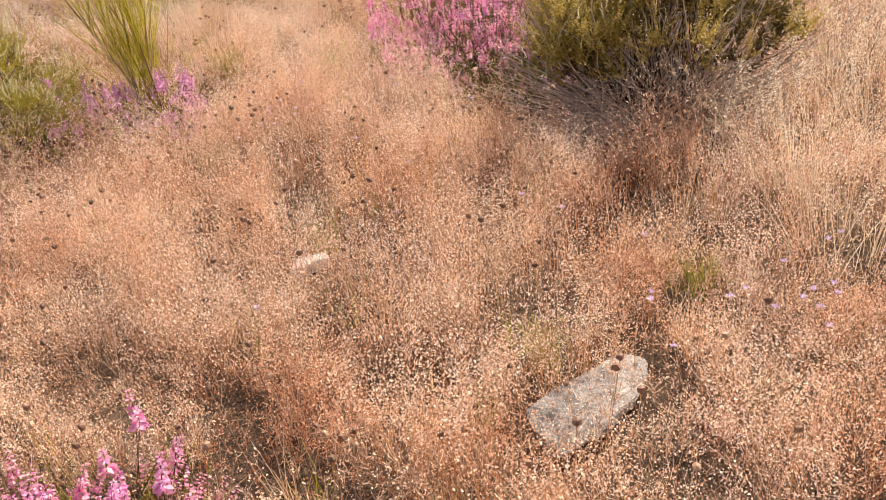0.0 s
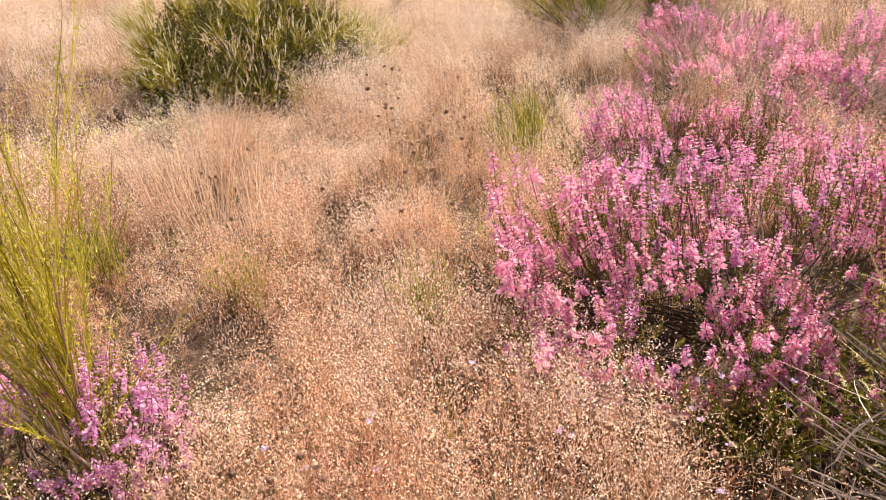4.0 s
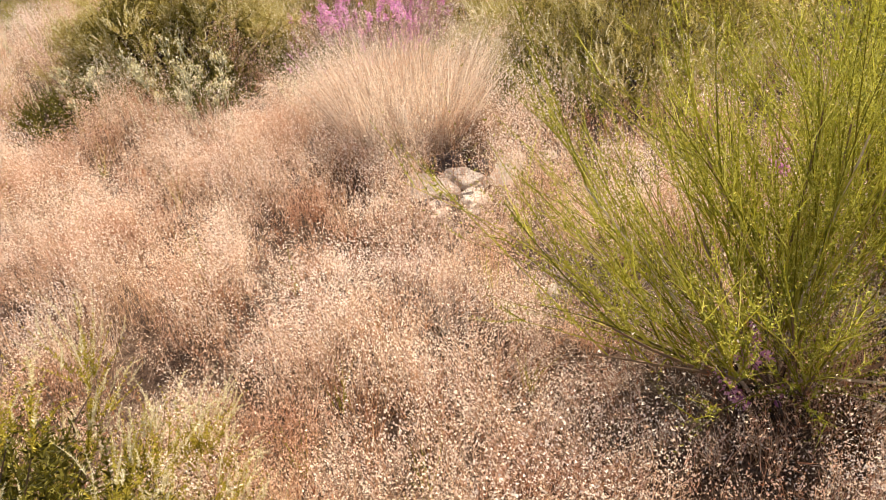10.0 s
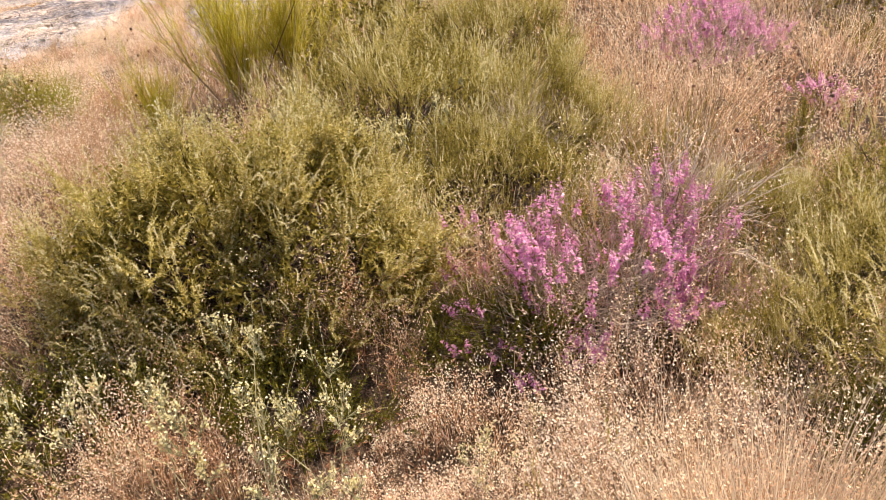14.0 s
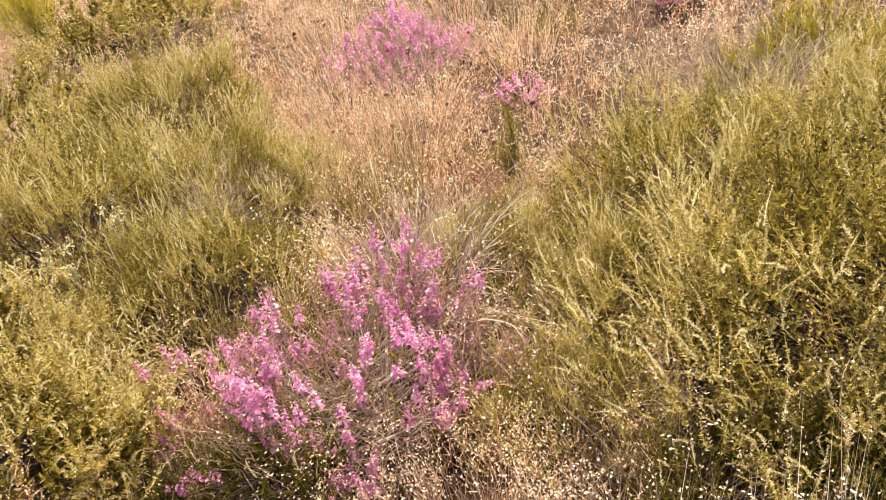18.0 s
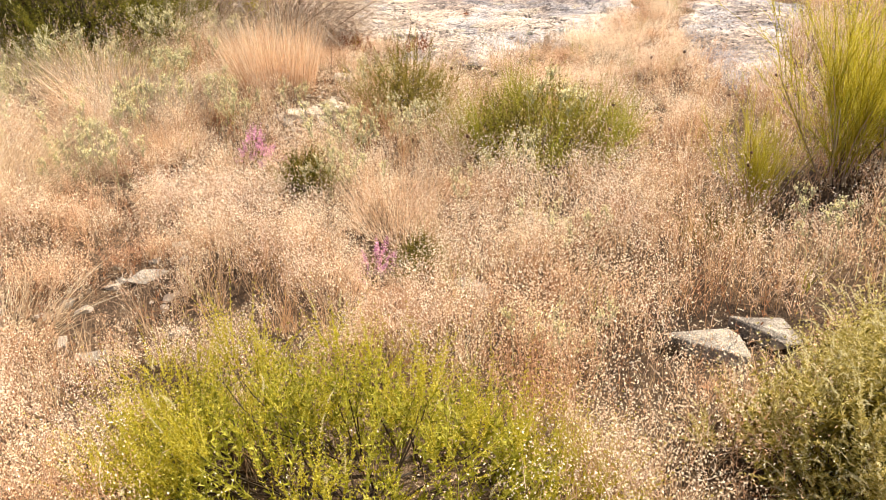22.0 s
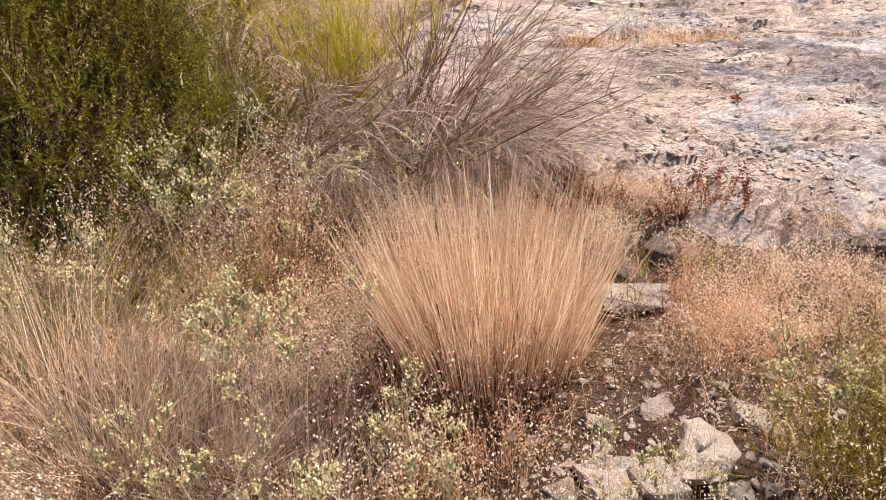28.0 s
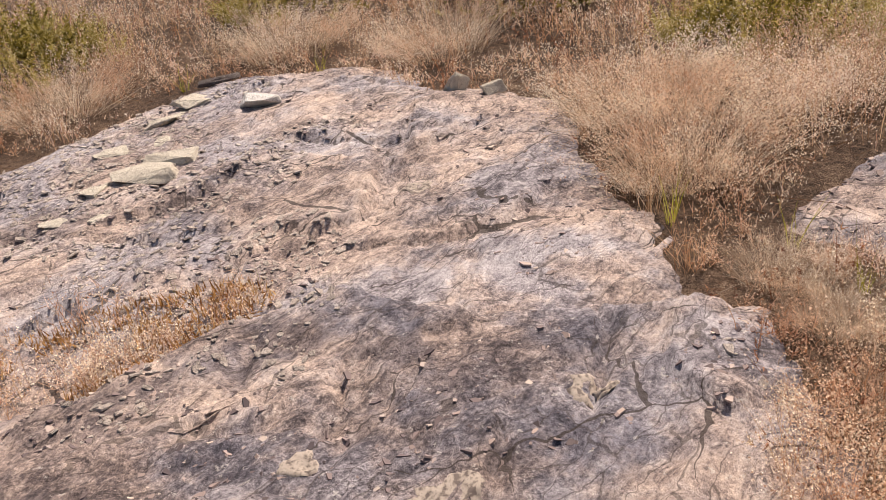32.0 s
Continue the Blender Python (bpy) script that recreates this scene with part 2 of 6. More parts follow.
def plant_material(name, stops, patches=None, patch_size=1.2, rough=0.6, through_light=0.35, strength=1.0):
    """Plant matter: the colour varies from leaf to leaf, and slowly from place to place."""
    mat = bpy.data.materials.new(name)
    mat.use_nodes = True
    nt = mat.node_tree
    ns = nt.nodes
    bsdf = ns["Principled BSDF"]
    out = ns["Material Output"]
    geo = ns.new("ShaderNodeNewGeometry")
    ramp = ns.new("ShaderNodeValToRGB")
    while len(ramp.color_ramp.elements) < len(stops):
        ramp.color_ramp.elements.new(0.5)
    for e, (pos, col) in zip(ramp.color_ramp.elements, stops):
        e.position, e.color = pos, (*col, 1)
    link(nt, geo.outputs["Random Per Island"], ramp.inputs[0])
    colour = ramp.outputs[0]
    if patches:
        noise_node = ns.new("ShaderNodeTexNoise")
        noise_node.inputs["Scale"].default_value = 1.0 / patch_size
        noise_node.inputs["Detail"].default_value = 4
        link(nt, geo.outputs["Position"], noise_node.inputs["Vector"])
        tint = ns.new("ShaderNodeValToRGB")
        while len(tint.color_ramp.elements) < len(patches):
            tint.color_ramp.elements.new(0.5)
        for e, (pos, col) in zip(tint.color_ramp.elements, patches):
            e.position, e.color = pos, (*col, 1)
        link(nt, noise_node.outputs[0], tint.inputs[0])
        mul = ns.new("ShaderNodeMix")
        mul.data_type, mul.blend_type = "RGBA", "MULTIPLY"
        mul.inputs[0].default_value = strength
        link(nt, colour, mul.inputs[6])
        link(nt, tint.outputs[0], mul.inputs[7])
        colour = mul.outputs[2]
    link(nt, colour, bsdf.inputs["Base Color"])
    bsdf.inputs["Roughness"].default_value = rough
    bsdf.inputs["Specular IOR Level"].default_value = 0.3
    if through_light:
        trans = ns.new("ShaderNodeBsdfTranslucent")
        link(nt, colour, trans.inputs["Color"])
        mix = ns.new("ShaderNodeMixShader")
        mix.inputs[0].default_value = through_light
        link(nt, bsdf.outputs[0], mix.inputs[1])
        link(nt, trans.outputs[0], mix.inputs[2])
        link(nt, mix.outputs[0], out.inputs["Surface"])
    return mat


def ground_material(name, stops, scales=(1.3, 14.0, 90.0), bump=0.6, rough=0.9):
    mat = bpy.data.materials.new(name)
    mat.use_nodes = True
    nt = mat.node_tree
    ns = nt.nodes
    bsdf = ns["Principled BSDF"]
    geo = ns.new("ShaderNodeNewGeometry")
    noises = []
    for sc in scales:
        nn = ns.new("ShaderNodeTexNoise")
        nn.inputs["Scale"].default_value = sc
        nn.inputs["Detail"].default_value = 6
        nn.inputs["Roughness"].default_value = 0.65
        link(nt, geo.outputs["Position"], nn.inputs["Vector"])
        noises.append(nn)
    add = ns.new("ShaderNodeMath")
    add.operation = "ADD"
    link(nt, noises[0].outputs[0], add.inputs[0])
    link(nt, noises[1].outputs[0], add.inputs[1])
    more = ns.new("ShaderNodeMath")
    more.operation = "MULTIPLY_ADD"
    more.inputs[1].default_value = 1.5
    link(nt, noises[2].outputs[0], more.inputs[0])
    link(nt, add.outputs[0], more.inputs[2])
    half = ns.new("ShaderNodeMath")
    half.operation = "MULTIPLY"
    half.inputs[1].default_value = 1 / 3.5
    link(nt, more.outputs[0], half.inputs[0])
    ramp = ns.new("ShaderNodeValToRGB")
    while len(ramp.color_ramp.elements) < len(stops):
        ramp.color_ramp.elements.new(0.5)
    for e, (pos, col) in zip(ramp.color_ramp.elements, stops):
        e.position, e.color = pos, (*col, 1)
    link(nt, half.outputs[0], ramp.inputs[0])
    link(nt, ramp.outputs[0], bsdf.inputs["Base Color"])
    bsdf.inputs["Roughness"].default_value = rough
    bsdf.inputs["Specular IOR Level"].default_value = 0.25
    bp = ns.new("ShaderNodeBump")
    bp.inputs["Strength"].default_value = bump
    bp.inputs["Distance"].default_value = 0.02
    link(nt, more.outputs[0], bp.inputs["Height"])
    link(nt, bp.outputs[0], bsdf.inputs["Normal"])
    return mat


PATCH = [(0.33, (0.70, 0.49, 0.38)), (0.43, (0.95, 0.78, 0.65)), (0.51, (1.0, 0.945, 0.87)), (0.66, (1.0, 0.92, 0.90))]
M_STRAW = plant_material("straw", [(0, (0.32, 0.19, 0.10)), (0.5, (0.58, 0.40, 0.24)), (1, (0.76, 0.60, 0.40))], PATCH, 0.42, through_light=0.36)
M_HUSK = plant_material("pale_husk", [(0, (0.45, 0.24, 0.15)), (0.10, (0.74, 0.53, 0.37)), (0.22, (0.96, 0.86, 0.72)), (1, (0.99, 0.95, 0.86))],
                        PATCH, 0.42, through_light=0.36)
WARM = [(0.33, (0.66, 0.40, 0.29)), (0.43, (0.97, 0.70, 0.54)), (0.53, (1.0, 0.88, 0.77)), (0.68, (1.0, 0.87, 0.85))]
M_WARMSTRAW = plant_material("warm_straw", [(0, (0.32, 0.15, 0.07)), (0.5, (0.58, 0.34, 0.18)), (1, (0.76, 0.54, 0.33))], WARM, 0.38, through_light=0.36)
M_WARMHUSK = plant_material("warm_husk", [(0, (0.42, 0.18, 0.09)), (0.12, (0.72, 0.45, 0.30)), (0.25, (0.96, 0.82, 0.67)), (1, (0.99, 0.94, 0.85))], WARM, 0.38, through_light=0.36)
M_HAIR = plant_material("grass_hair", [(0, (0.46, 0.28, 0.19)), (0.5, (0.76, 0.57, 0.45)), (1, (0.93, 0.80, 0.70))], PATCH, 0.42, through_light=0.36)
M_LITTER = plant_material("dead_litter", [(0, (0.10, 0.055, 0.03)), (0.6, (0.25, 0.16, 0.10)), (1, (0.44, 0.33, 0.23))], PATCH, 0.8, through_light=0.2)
M_ORANGE = plant_material("orange_straw", [(0, (0.46, 0.27, 0.16)), (0.5, (0.78, 0.55, 0.38)), (1, (0.94, 0.80, 0.64))], through_light=0.36)
M_GREYSTRAW = plant_material("grey_straw", [(0, (0.30, 0.22, 0.17)), (0.6, (0.52, 0.41, 0.33)), (1, (0.68, 0.58, 0.47))])
M_PALESTRAW = plant_material("pale_straw", [(0, (0.46, 0.31, 0.19)), (0.5, (0.74, 0.56, 0.38)), (1, (0.90, 0.78, 0.60))], through_light=0.36)
# Dark green that paints the shade inside and beneath heath bushes.
M_HEATHSHADE = plant_material("heath_green_shaded", [(0, (0.05, 0.042, 0.005)), (0.6, (0.14, 0.12, 0.012)), (1, (0.28, 0.24, 0.03))], through_light=0.25)
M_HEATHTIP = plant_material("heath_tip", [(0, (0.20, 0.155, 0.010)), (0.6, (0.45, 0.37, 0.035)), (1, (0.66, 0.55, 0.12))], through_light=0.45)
M_PLUME = plant_material("heath_plume", [(0, (0.46, 0.38, 0.16)), (0.4, (0.72, 0.63, 0.36)), (1, (0.92, 0.86, 0.64))], through_light=0.4)
M_FADED = plant_material("faded_straw", [(0, (0.36, 0.25, 0.17)), (0.5, (0.66, 0.51, 0.38)), (1, (0.90, 0.79, 0.64))], through_light=0.36)
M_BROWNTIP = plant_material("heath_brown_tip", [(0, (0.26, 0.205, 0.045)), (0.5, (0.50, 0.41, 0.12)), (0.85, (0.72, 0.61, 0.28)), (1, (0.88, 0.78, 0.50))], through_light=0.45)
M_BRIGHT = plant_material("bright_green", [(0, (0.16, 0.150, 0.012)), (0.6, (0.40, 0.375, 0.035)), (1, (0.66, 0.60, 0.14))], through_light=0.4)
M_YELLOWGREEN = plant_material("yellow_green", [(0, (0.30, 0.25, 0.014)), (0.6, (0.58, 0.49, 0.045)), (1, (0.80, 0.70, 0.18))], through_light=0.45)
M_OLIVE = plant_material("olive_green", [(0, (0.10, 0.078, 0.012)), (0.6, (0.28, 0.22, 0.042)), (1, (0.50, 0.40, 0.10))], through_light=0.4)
M_WOOD = plant_material("heath_wood", [(0, (0.03, 0.018, 0.01)), (0.7, (0.08, 0.05, 0.03)), (1, (0.18, 0.12, 0.08))], through_light=0)
M_TWIG = plant_material("brown_twig", [(0, (0.12, 0.07, 0.04)), (0.5, (0.32, 0.21, 0.13)), (0.85, (0.52, 0.39, 0.27)), (1, (0.74, 0.62, 0.48))], through_light=0)
M_LICHENCRUST = plant_material("lichen_crust", [(0, (0.36, 0.305, 0.265)), (1, (0.42, 0.36, 0.31))], [(0.38, (0.34, 0.31, 0.31)), (0.48, (0.82, 0.79, 0.76)), (0.58, (1.0, 0.98, 0.95)), (0.68, (0.6, 0.57, 0.54))], 0.016, 0.9, 0)
M_CROWN = plant_material("tawny_crown", [(0, (0.26, 0.18, 0.03)), (0.5, (0.50, 0.37, 0.075)), (0.85, (0.68, 0.53, 0.17)), (1, (0.84, 0.70, 0.36))], through_light=0.5)
M_GREYWOOD = plant_material("grey_twig", [(0, (0.27, 0.185, 0.135)), (0.6, (0.52, 0.41, 0.33)), (1, (0.72, 0.61, 0.52))], through_light=0)
M_PINK = plant_material("heather_pink", [(0, (0.57, 0.16, 0.37)), (0.25, (0.83, 0.31, 0.53)), (0.65, (0.94, 0.50, 0.66)), (1, (0.98, 0.76, 0.80))], [(0.38, (0.88, 0.82, 0.97)), (0.52, (1.0, 0.97, 0.93))], 0.25, through_light=0.5)
M_HEATHERLEAF = plant_material("heather_leaf", [(0, (0.07, 0.055, 0.008)), (0.5, (0.20, 0.16, 0.022)), (1, (0.42, 0.34, 0.07))], through_light=0.35)
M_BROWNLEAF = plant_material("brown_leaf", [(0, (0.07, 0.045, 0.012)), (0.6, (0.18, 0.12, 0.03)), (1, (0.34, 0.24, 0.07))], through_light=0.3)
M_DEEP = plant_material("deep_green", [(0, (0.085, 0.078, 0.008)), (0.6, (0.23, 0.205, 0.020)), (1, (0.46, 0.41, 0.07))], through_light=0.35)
M_RUSSET = plant_material("russet_herb", [(0, (0.14, 0.05, 0.03)), (0.5, (0.34, 0.14, 0.07)), (1, (0.56, 0.30, 0.16))], through_light=0.3)
M_MAUVE = plant_material("heather_mauve", [(0, (0.48, 0.15, 0.38)), (0.5, (0.80, 0.36, 0.62)), (1, (0.95, 0.66, 0.80))], through_light=0.5)
M_CREAM = plant_material("cream_flower", [(0, (0.62, 0.52, 0.22)), (0.5, (0.84, 0.76, 0.45)), (1, (0.94, 0.89, 0.68))], through_light=0.4)
M_GREYGREEN = plant_material("grey_green_leaf", [(0, (0.24, 0.23, 0.12)), (0.6, (0.44, 0.42, 0.25)), (1, (0.64, 0.60, 0.40))], through_light=0.3)
M_SEEDHEAD = plant_material("brown_seed_head", [(0, (0.10, 0.05, 0.03)), (0.7, (0.24, 0.12, 0.07)), (1, (0.42, 0.26, 0.16))], through_light=0)
M_LILAC = plant_material("lilac_petal", [(0, (0.58, 0.40, 0.62)), (1, (0.84, 0.70, 0.84))], through_light=0.3)
M_OCHRE = plant_material("ochre_stonecrop", [(0, (0.22, 0.10, 0.03)), (0.6, (0.48, 0.27, 0.10)), (1, (0.68, 0.46, 0.22))], through_light=0.3)
M_RUST = plant_material("rust_dock", [(0, (0.16, 0.045, 0.02)), (0.7, (0.32, 0.11, 0.05)), (1, (0.46, 0.20, 0.10))], through_light=0.2)
M_SOIL = ground_material("soil", [(0.40, (0.03, 0.017, 0.011)), (0.47, (0.085, 0.05, 0.031)), (0.53, (0.18, 0.112, 0.072)), (0.62, (0.36, 0.255, 0.175))], (1.1, 26.0, 150.0), 1.0)
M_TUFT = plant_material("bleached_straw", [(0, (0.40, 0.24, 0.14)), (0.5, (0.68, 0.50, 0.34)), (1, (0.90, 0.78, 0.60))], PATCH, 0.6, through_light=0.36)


def slate_material(name, stops, lichen=0.5):
    mat = bpy.data.materials.new(name)
    mat.use_nodes = True
    nt = mat.node_tree
    ns = nt.nodes
    bsdf = ns["Principled BSDF"]
    geo = ns.new("ShaderNodeNewGeometry")
    turn = ns.new("ShaderNodeMapping")
    turn.vector_type = "TEXTURE"
    turn.inputs["Rotation"].default_value = (0, 0, radians(40))
    turn.inputs["Scale"].default_value = (1, 1, 1)
    link(nt, geo.outputs["Position"], turn.inputs["Vector"])

    def noise_at(scale, detail, rough, vec):
        nn = ns.new("ShaderNodeTexNoise")
        nn.inputs["Scale"].default_value = scale
        nn.inputs["Detail"].default_value = detail
        nn.inputs["Roughness"].default_value = rough
        link(nt, vec, nn.inputs["Vector"])
        return nn.outputs[0]

    def math_node(op, a, b):
        mm = ns.new("ShaderNodeMath")
        mm.operation = op
        for k, val in enumerate((a, b)):
            if isinstance(val, float):
                mm.inputs[k].default_value = val
            else:
                link(nt, val, mm.inputs[k])
        return mm.outputs[0]

    big = noise_at(2.0, 8, 0.7, turn.outputs[0])
    mid = noise_at(24.0, 10, 0.8, turn.outputs[0])
    fine = noise_at(150.0, 5, 0.75, turn.outputs[0])
    band_map = ns.new("ShaderNodeMapping")
    band_map.vector_type = "TEXTURE"
    band_map.inputs["Rotation"].default_value = (0, 0, radians(52))
    band_map.inputs["Scale"].default_value = (0.08, 0.08, 0.08)
    link(nt, geo.outputs["Position"], band_map.inputs["Vector"])
    band = noise_at(1.0, 9, 0.78, band_map.outputs[0])
    val = math_node("ADD", math_node("MULTIPLY", big, 0.30), math_node("ADD", math_node("MULTIPLY", band, 0.17), math_node("ADD", math_node("MULTIPLY", mid, 0.28), math_node("MULTIPLY", fine, 0.25))))
    ramp = ns.new("ShaderNodeValToRGB")
    while len(ramp.color_ramp.elements) < len(stops):
        ramp.color_ramp.elements.new(0.5)
    for e, (pos, col) in zip(ramp.color_ramp.elements, stops):
        e.position, e.color = pos, (*col, 1)
    link(nt, val, ramp.inputs[0])
    vor = ns.new("ShaderNodeTexVoronoi")
    vor.inputs["Scale"].default_value = 5.0
    link(nt, geo.outputs["Position"], vor.inputs["Vector"])
    spot = math_node("LESS_THAN", math_node("ADD", vor.outputs["Distance"], math_node("MULTIPLY", mid, 0.5)), 0.20 + 0.20 * lichen)
    speck = math_node("GREATER_THAN", noise_at(38.0, 4, 0.75, geo.outputs["Position"]), 0.66 - 0.06 * lichen)
    both = math_node("MAXIMUM", math_node("MULTIPLY", spot, 0.55), math_node("MULTIPLY", speck, 0.5))
    mix = ns.new("ShaderNodeMix")
    mix.data_type = "RGBA"
    link(nt, both, mix.inputs[0])
    link(nt, ramp.outputs[0], mix.inputs[6])
    mix.inputs[7].default_value = (0.62, 0.56, 0.50, 1)
    pit = math_node("GREATER_THAN", noise_at(55.0, 5, 0.8, geo.outputs["Position"]), 0.61)
    mix2 = ns.new("ShaderNodeMix")
    mix2.data_type = "RGBA"
    link(nt, math_node("MULTIPLY", pit, 0.5), mix2.inputs[0])
    link(nt, mix.outputs[2], mix2.inputs[6])
    mix2.inputs[7].default_value = (0.05, 0.035, 0.03, 1)
    colour = mix2.outputs[2]
    link(nt, colour, bsdf.inputs["Base Color"])
    bsdf.inputs["Roughness"].default_value = 0.8
    bsdf.inputs["Specular IOR Level"].default_value = 0.3
    bp = ns.new("ShaderNodeBump")
    bp.inputs["Strength"].default_value = 0.9
    bp.inputs["Distance"].default_value = 0.03
    link(nt, math_node("ADD", math_node("ADD", math_node("MULTIPLY", mid, 0.6), math_node("MULTIPLY", band, 0.7)), math_node("MULTIPLY", fine, 0.35)), bp.inputs["Height"])
    link(nt, bp.outputs[0], bsdf.inputs["Normal"])
    return mat


def bedrock_material(name):
    """Foliated slate: grey and pinkish mottling, fine streaks along the cleavage, a net of cracks, a darker bed."""
    mat = bpy.data.materials.new(name)
    mat.use_nodes = True
    nt = mat.node_tree
    ns = nt.nodes
    bsdf = ns["Principled BSDF"]
    geo = ns.new("ShaderNodeNewGeometry")

    def mapped(turn, scale, vec):
        mp = ns.new("ShaderNodeMapping")
        mp.vector_type = "TEXTURE"
        mp.inputs["Rotation"].default_value = (0, 0, radians(turn))
        mp.inputs["Scale"].default_value = scale
        link(nt, vec, mp.inputs["Vector"])
        return mp.outputs[0]

    def noise_at(scale, detail, rough, vec, out=0):
        nn = ns.new("ShaderNodeTexNoise")
        nn.inputs["Scale"].default_value = scale
        nn.inputs["Detail"].default_value = detail
        nn.inputs["Roughness"].default_value = rough
        link(nt, vec, nn.inputs["Vector"])
        return nn.outputs[out]

    def calc(op, a, b, clamp=False):
        mm = ns.new("ShaderNodeMath")
        mm.operation, mm.use_clamp = op, clamp
        for k, val in enumerate((a, b)):
            if isinstance(val, float):
                mm.inputs[k].default_value = val
            else:
                link(nt, val, mm.inputs[k])
        return mm.outputs[0]

    def blend(mode, fac, a, b):
        mx = ns.new("ShaderNodeMix")
        mx.data_type, mx.blend_type = "RGBA", mode
        for k, val in ((0, fac), (6, a), (7, b)):
            if isinstance(val, (float, tuple)):
                mx.inputs[k].default_value = val
            else:
                link(nt, val, mx.inputs[k])
        return mx.outputs[2]

    def ramp(val, stops):
        rr = ns.new("ShaderNodeValToRGB")
        while len(rr.color_ramp.elements) < len(stops):
            rr.color_ramp.elements.new(0.5)
        for e, (pos, col) in zip(rr.color_ramp.elements, stops):
            e.position, e.color = pos, (*col, 1)
        link(nt, val, rr.inputs[0])
        return rr.outputs[0]

    def cracks(scale, turn, width, seed_scale):
        vor = ns.new("ShaderNodeTexVoronoi")
        vor.feature = "DISTANCE_TO_EDGE"
        vor.inputs["Scale"].default_value = 1.0
        link(nt, mapped(turn, scale, warped), vor.inputs["Vector"])
        thin = calc("MULTIPLY", calc("SUBTRACT", noise_at(seed_scale, 3, 0.6, here), 0.42), width * 9, True)
        return calc("LESS_THAN", vor.outputs["Distance"], thin)

    here = geo.outputs["Position"]
    bow = ns.new("ShaderNodeVectorMath")
    bow.operation = "MULTIPLY_ADD"
    bow.inputs[1].default_value = (0.30, 0.30, 0.0)
    link(nt, noise_at(2.2, 4, 0.6, here, 1), bow.inputs[0])
    link(nt, here, bow.inputs[2])
    warped = bow.outputs[0]
    big = noise_at(2.4, 6, 0.65, here)
    mid = noise_at(17.0, 8, 0.75, warped)
    fine = noise_at(95.0, 6, 0.75, here)
    streak = noise_at(1.0, 7, 0.75, mapped(46, (0.14, 0.022, 0.1), warped))
    val = calc("ADD", calc("ADD", calc("MULTIPLY", big, 0.22), calc("MULTIPLY", streak, 0.20)), calc("ADD", calc("MULTIPLY", mid, 0.30), calc("MULTIPLY", fine, 0.28)))
    colour = ramp(val, [(0.42, (0.085, 0.070, 0.072)), (0.465, (0.22, 0.180, 0.176)), (0.50, (0.40, 0.335, 0.312)), (0.53, (0.55, 0.465, 0.425)), (0.58, (0.72, 0.63, 0.57))])
    hue = ramp(noise_at(1.5, 6, 0.68, here), [(0.43, (0.82, 0.86, 0.96)), (0.49, (0.98, 0.94, 0.93)), (0.56, (1.0, 0.90, 0.82))])
    colour = blend("MULTIPLY", 1.0, colour, hue)
    bed = ns.new("ShaderNodeAttribute")
    bed.attribute_name = "bed"
    patchy = calc("MULTIPLY", bed.outputs["Fac"], calc("MULTIPLY", calc("SUBTRACT", noise_at(5.0, 7, 0.72, warped), 0.42), 7.0, True))
    colour = blend("MULTIPLY", patchy, colour, (0.46, 0.47, 0.53, 1))
    crust = calc("GREATER_THAN", noise_at(30.0, 5, 0.75, here), 0.635)
    colour = blend("MIX", calc("MULTIPLY", crust, 0.55), colour, (0.66, 0.60, 0.54, 1))
    split = calc("MAXIMUM", cracks((0.75, 0.30, 1.0), 20, 0.0055, 1.7), calc("MULTIPLY", cracks((0.24, 0.075, 1.0), 38, 0.014, 4.0), 0.65))
    colour = blend("MIX", calc("MULTIPLY", split, 0.85), colour, (0.055, 0.040, 0.034, 1))
    link(nt, colour, bsdf.inputs["Base Color"])
    bsdf.inputs["Roughness"].default_value = 0.8
    bsdf.inputs["Specular IOR Level"].default_value = 0.3
    bp = ns.new("ShaderNodeBump")
    bp.inputs["Strength"].default_value = 0.75
    bp.inputs["Distance"].default_value = 0.03
    relief = calc("ADD", calc("ADD", calc("MULTIPLY", mid, 0.7), calc("MULTIPLY", streak, 0.5)), calc("MULTIPLY", fine, 0.35))
    link(nt, calc("SUBTRACT", relief, calc("MULTIPLY", split, 0.35)), bp.inputs["Height"])
    link(nt, bp.outputs[0], bsdf.inputs["Normal"])
    return mat


M_SLATE = bedrock_material("slate")
M_CHIP = slate_material("slate_chip", [(0.38, (0.27, 0.21, 0.18)), (0.5, (0.53, 0.44, 0.38)), (0.62, (0.78, 0.68, 0.59))], 0.3)
M_PALESLAB = slate_material("pale_slab", [(0.35, (0.40, 0.33, 0.26)), (0.5, (0.66, 0.58, 0.47)), (0.62, (0.82, 0.75, 0.63))], 0.4)
M_QUARTZ = slate_material("quartz", [(0.35, (0.56, 0.51, 0.46)), (0.5, (0.78, 0.73, 0.68)), (0.62, (0.92, 0.89, 0.85))], 0.2)
M_CRUMBLE = slate_material("crumbling_stone", [(0.38, (0.22, 0.16, 0.12)), (0.46, (0.50, 0.40, 0.32)), (0.54, (0.72, 0.62, 0.52)), (0.62, (0.84, 0.77, 0.68))], 0.3)
M_LICHEN = slate_material("lichened_slate", [(0.42, (0.09, 0.075, 0.068)), (0.47, (0.28, 0.235, 0.21)), (0.52, (0.50, 0.435, 0.385)), (0.60, (0.72, 0.65, 0.58))], 0.8)
M_DARKSTONE = slate_material("dark_stone", [(0.35, (0.05, 0.04, 0.04)), (0.5, (0.13, 0.10, 0.09)), (0.62, (0.30, 0.24, 0.20))], 0.3)


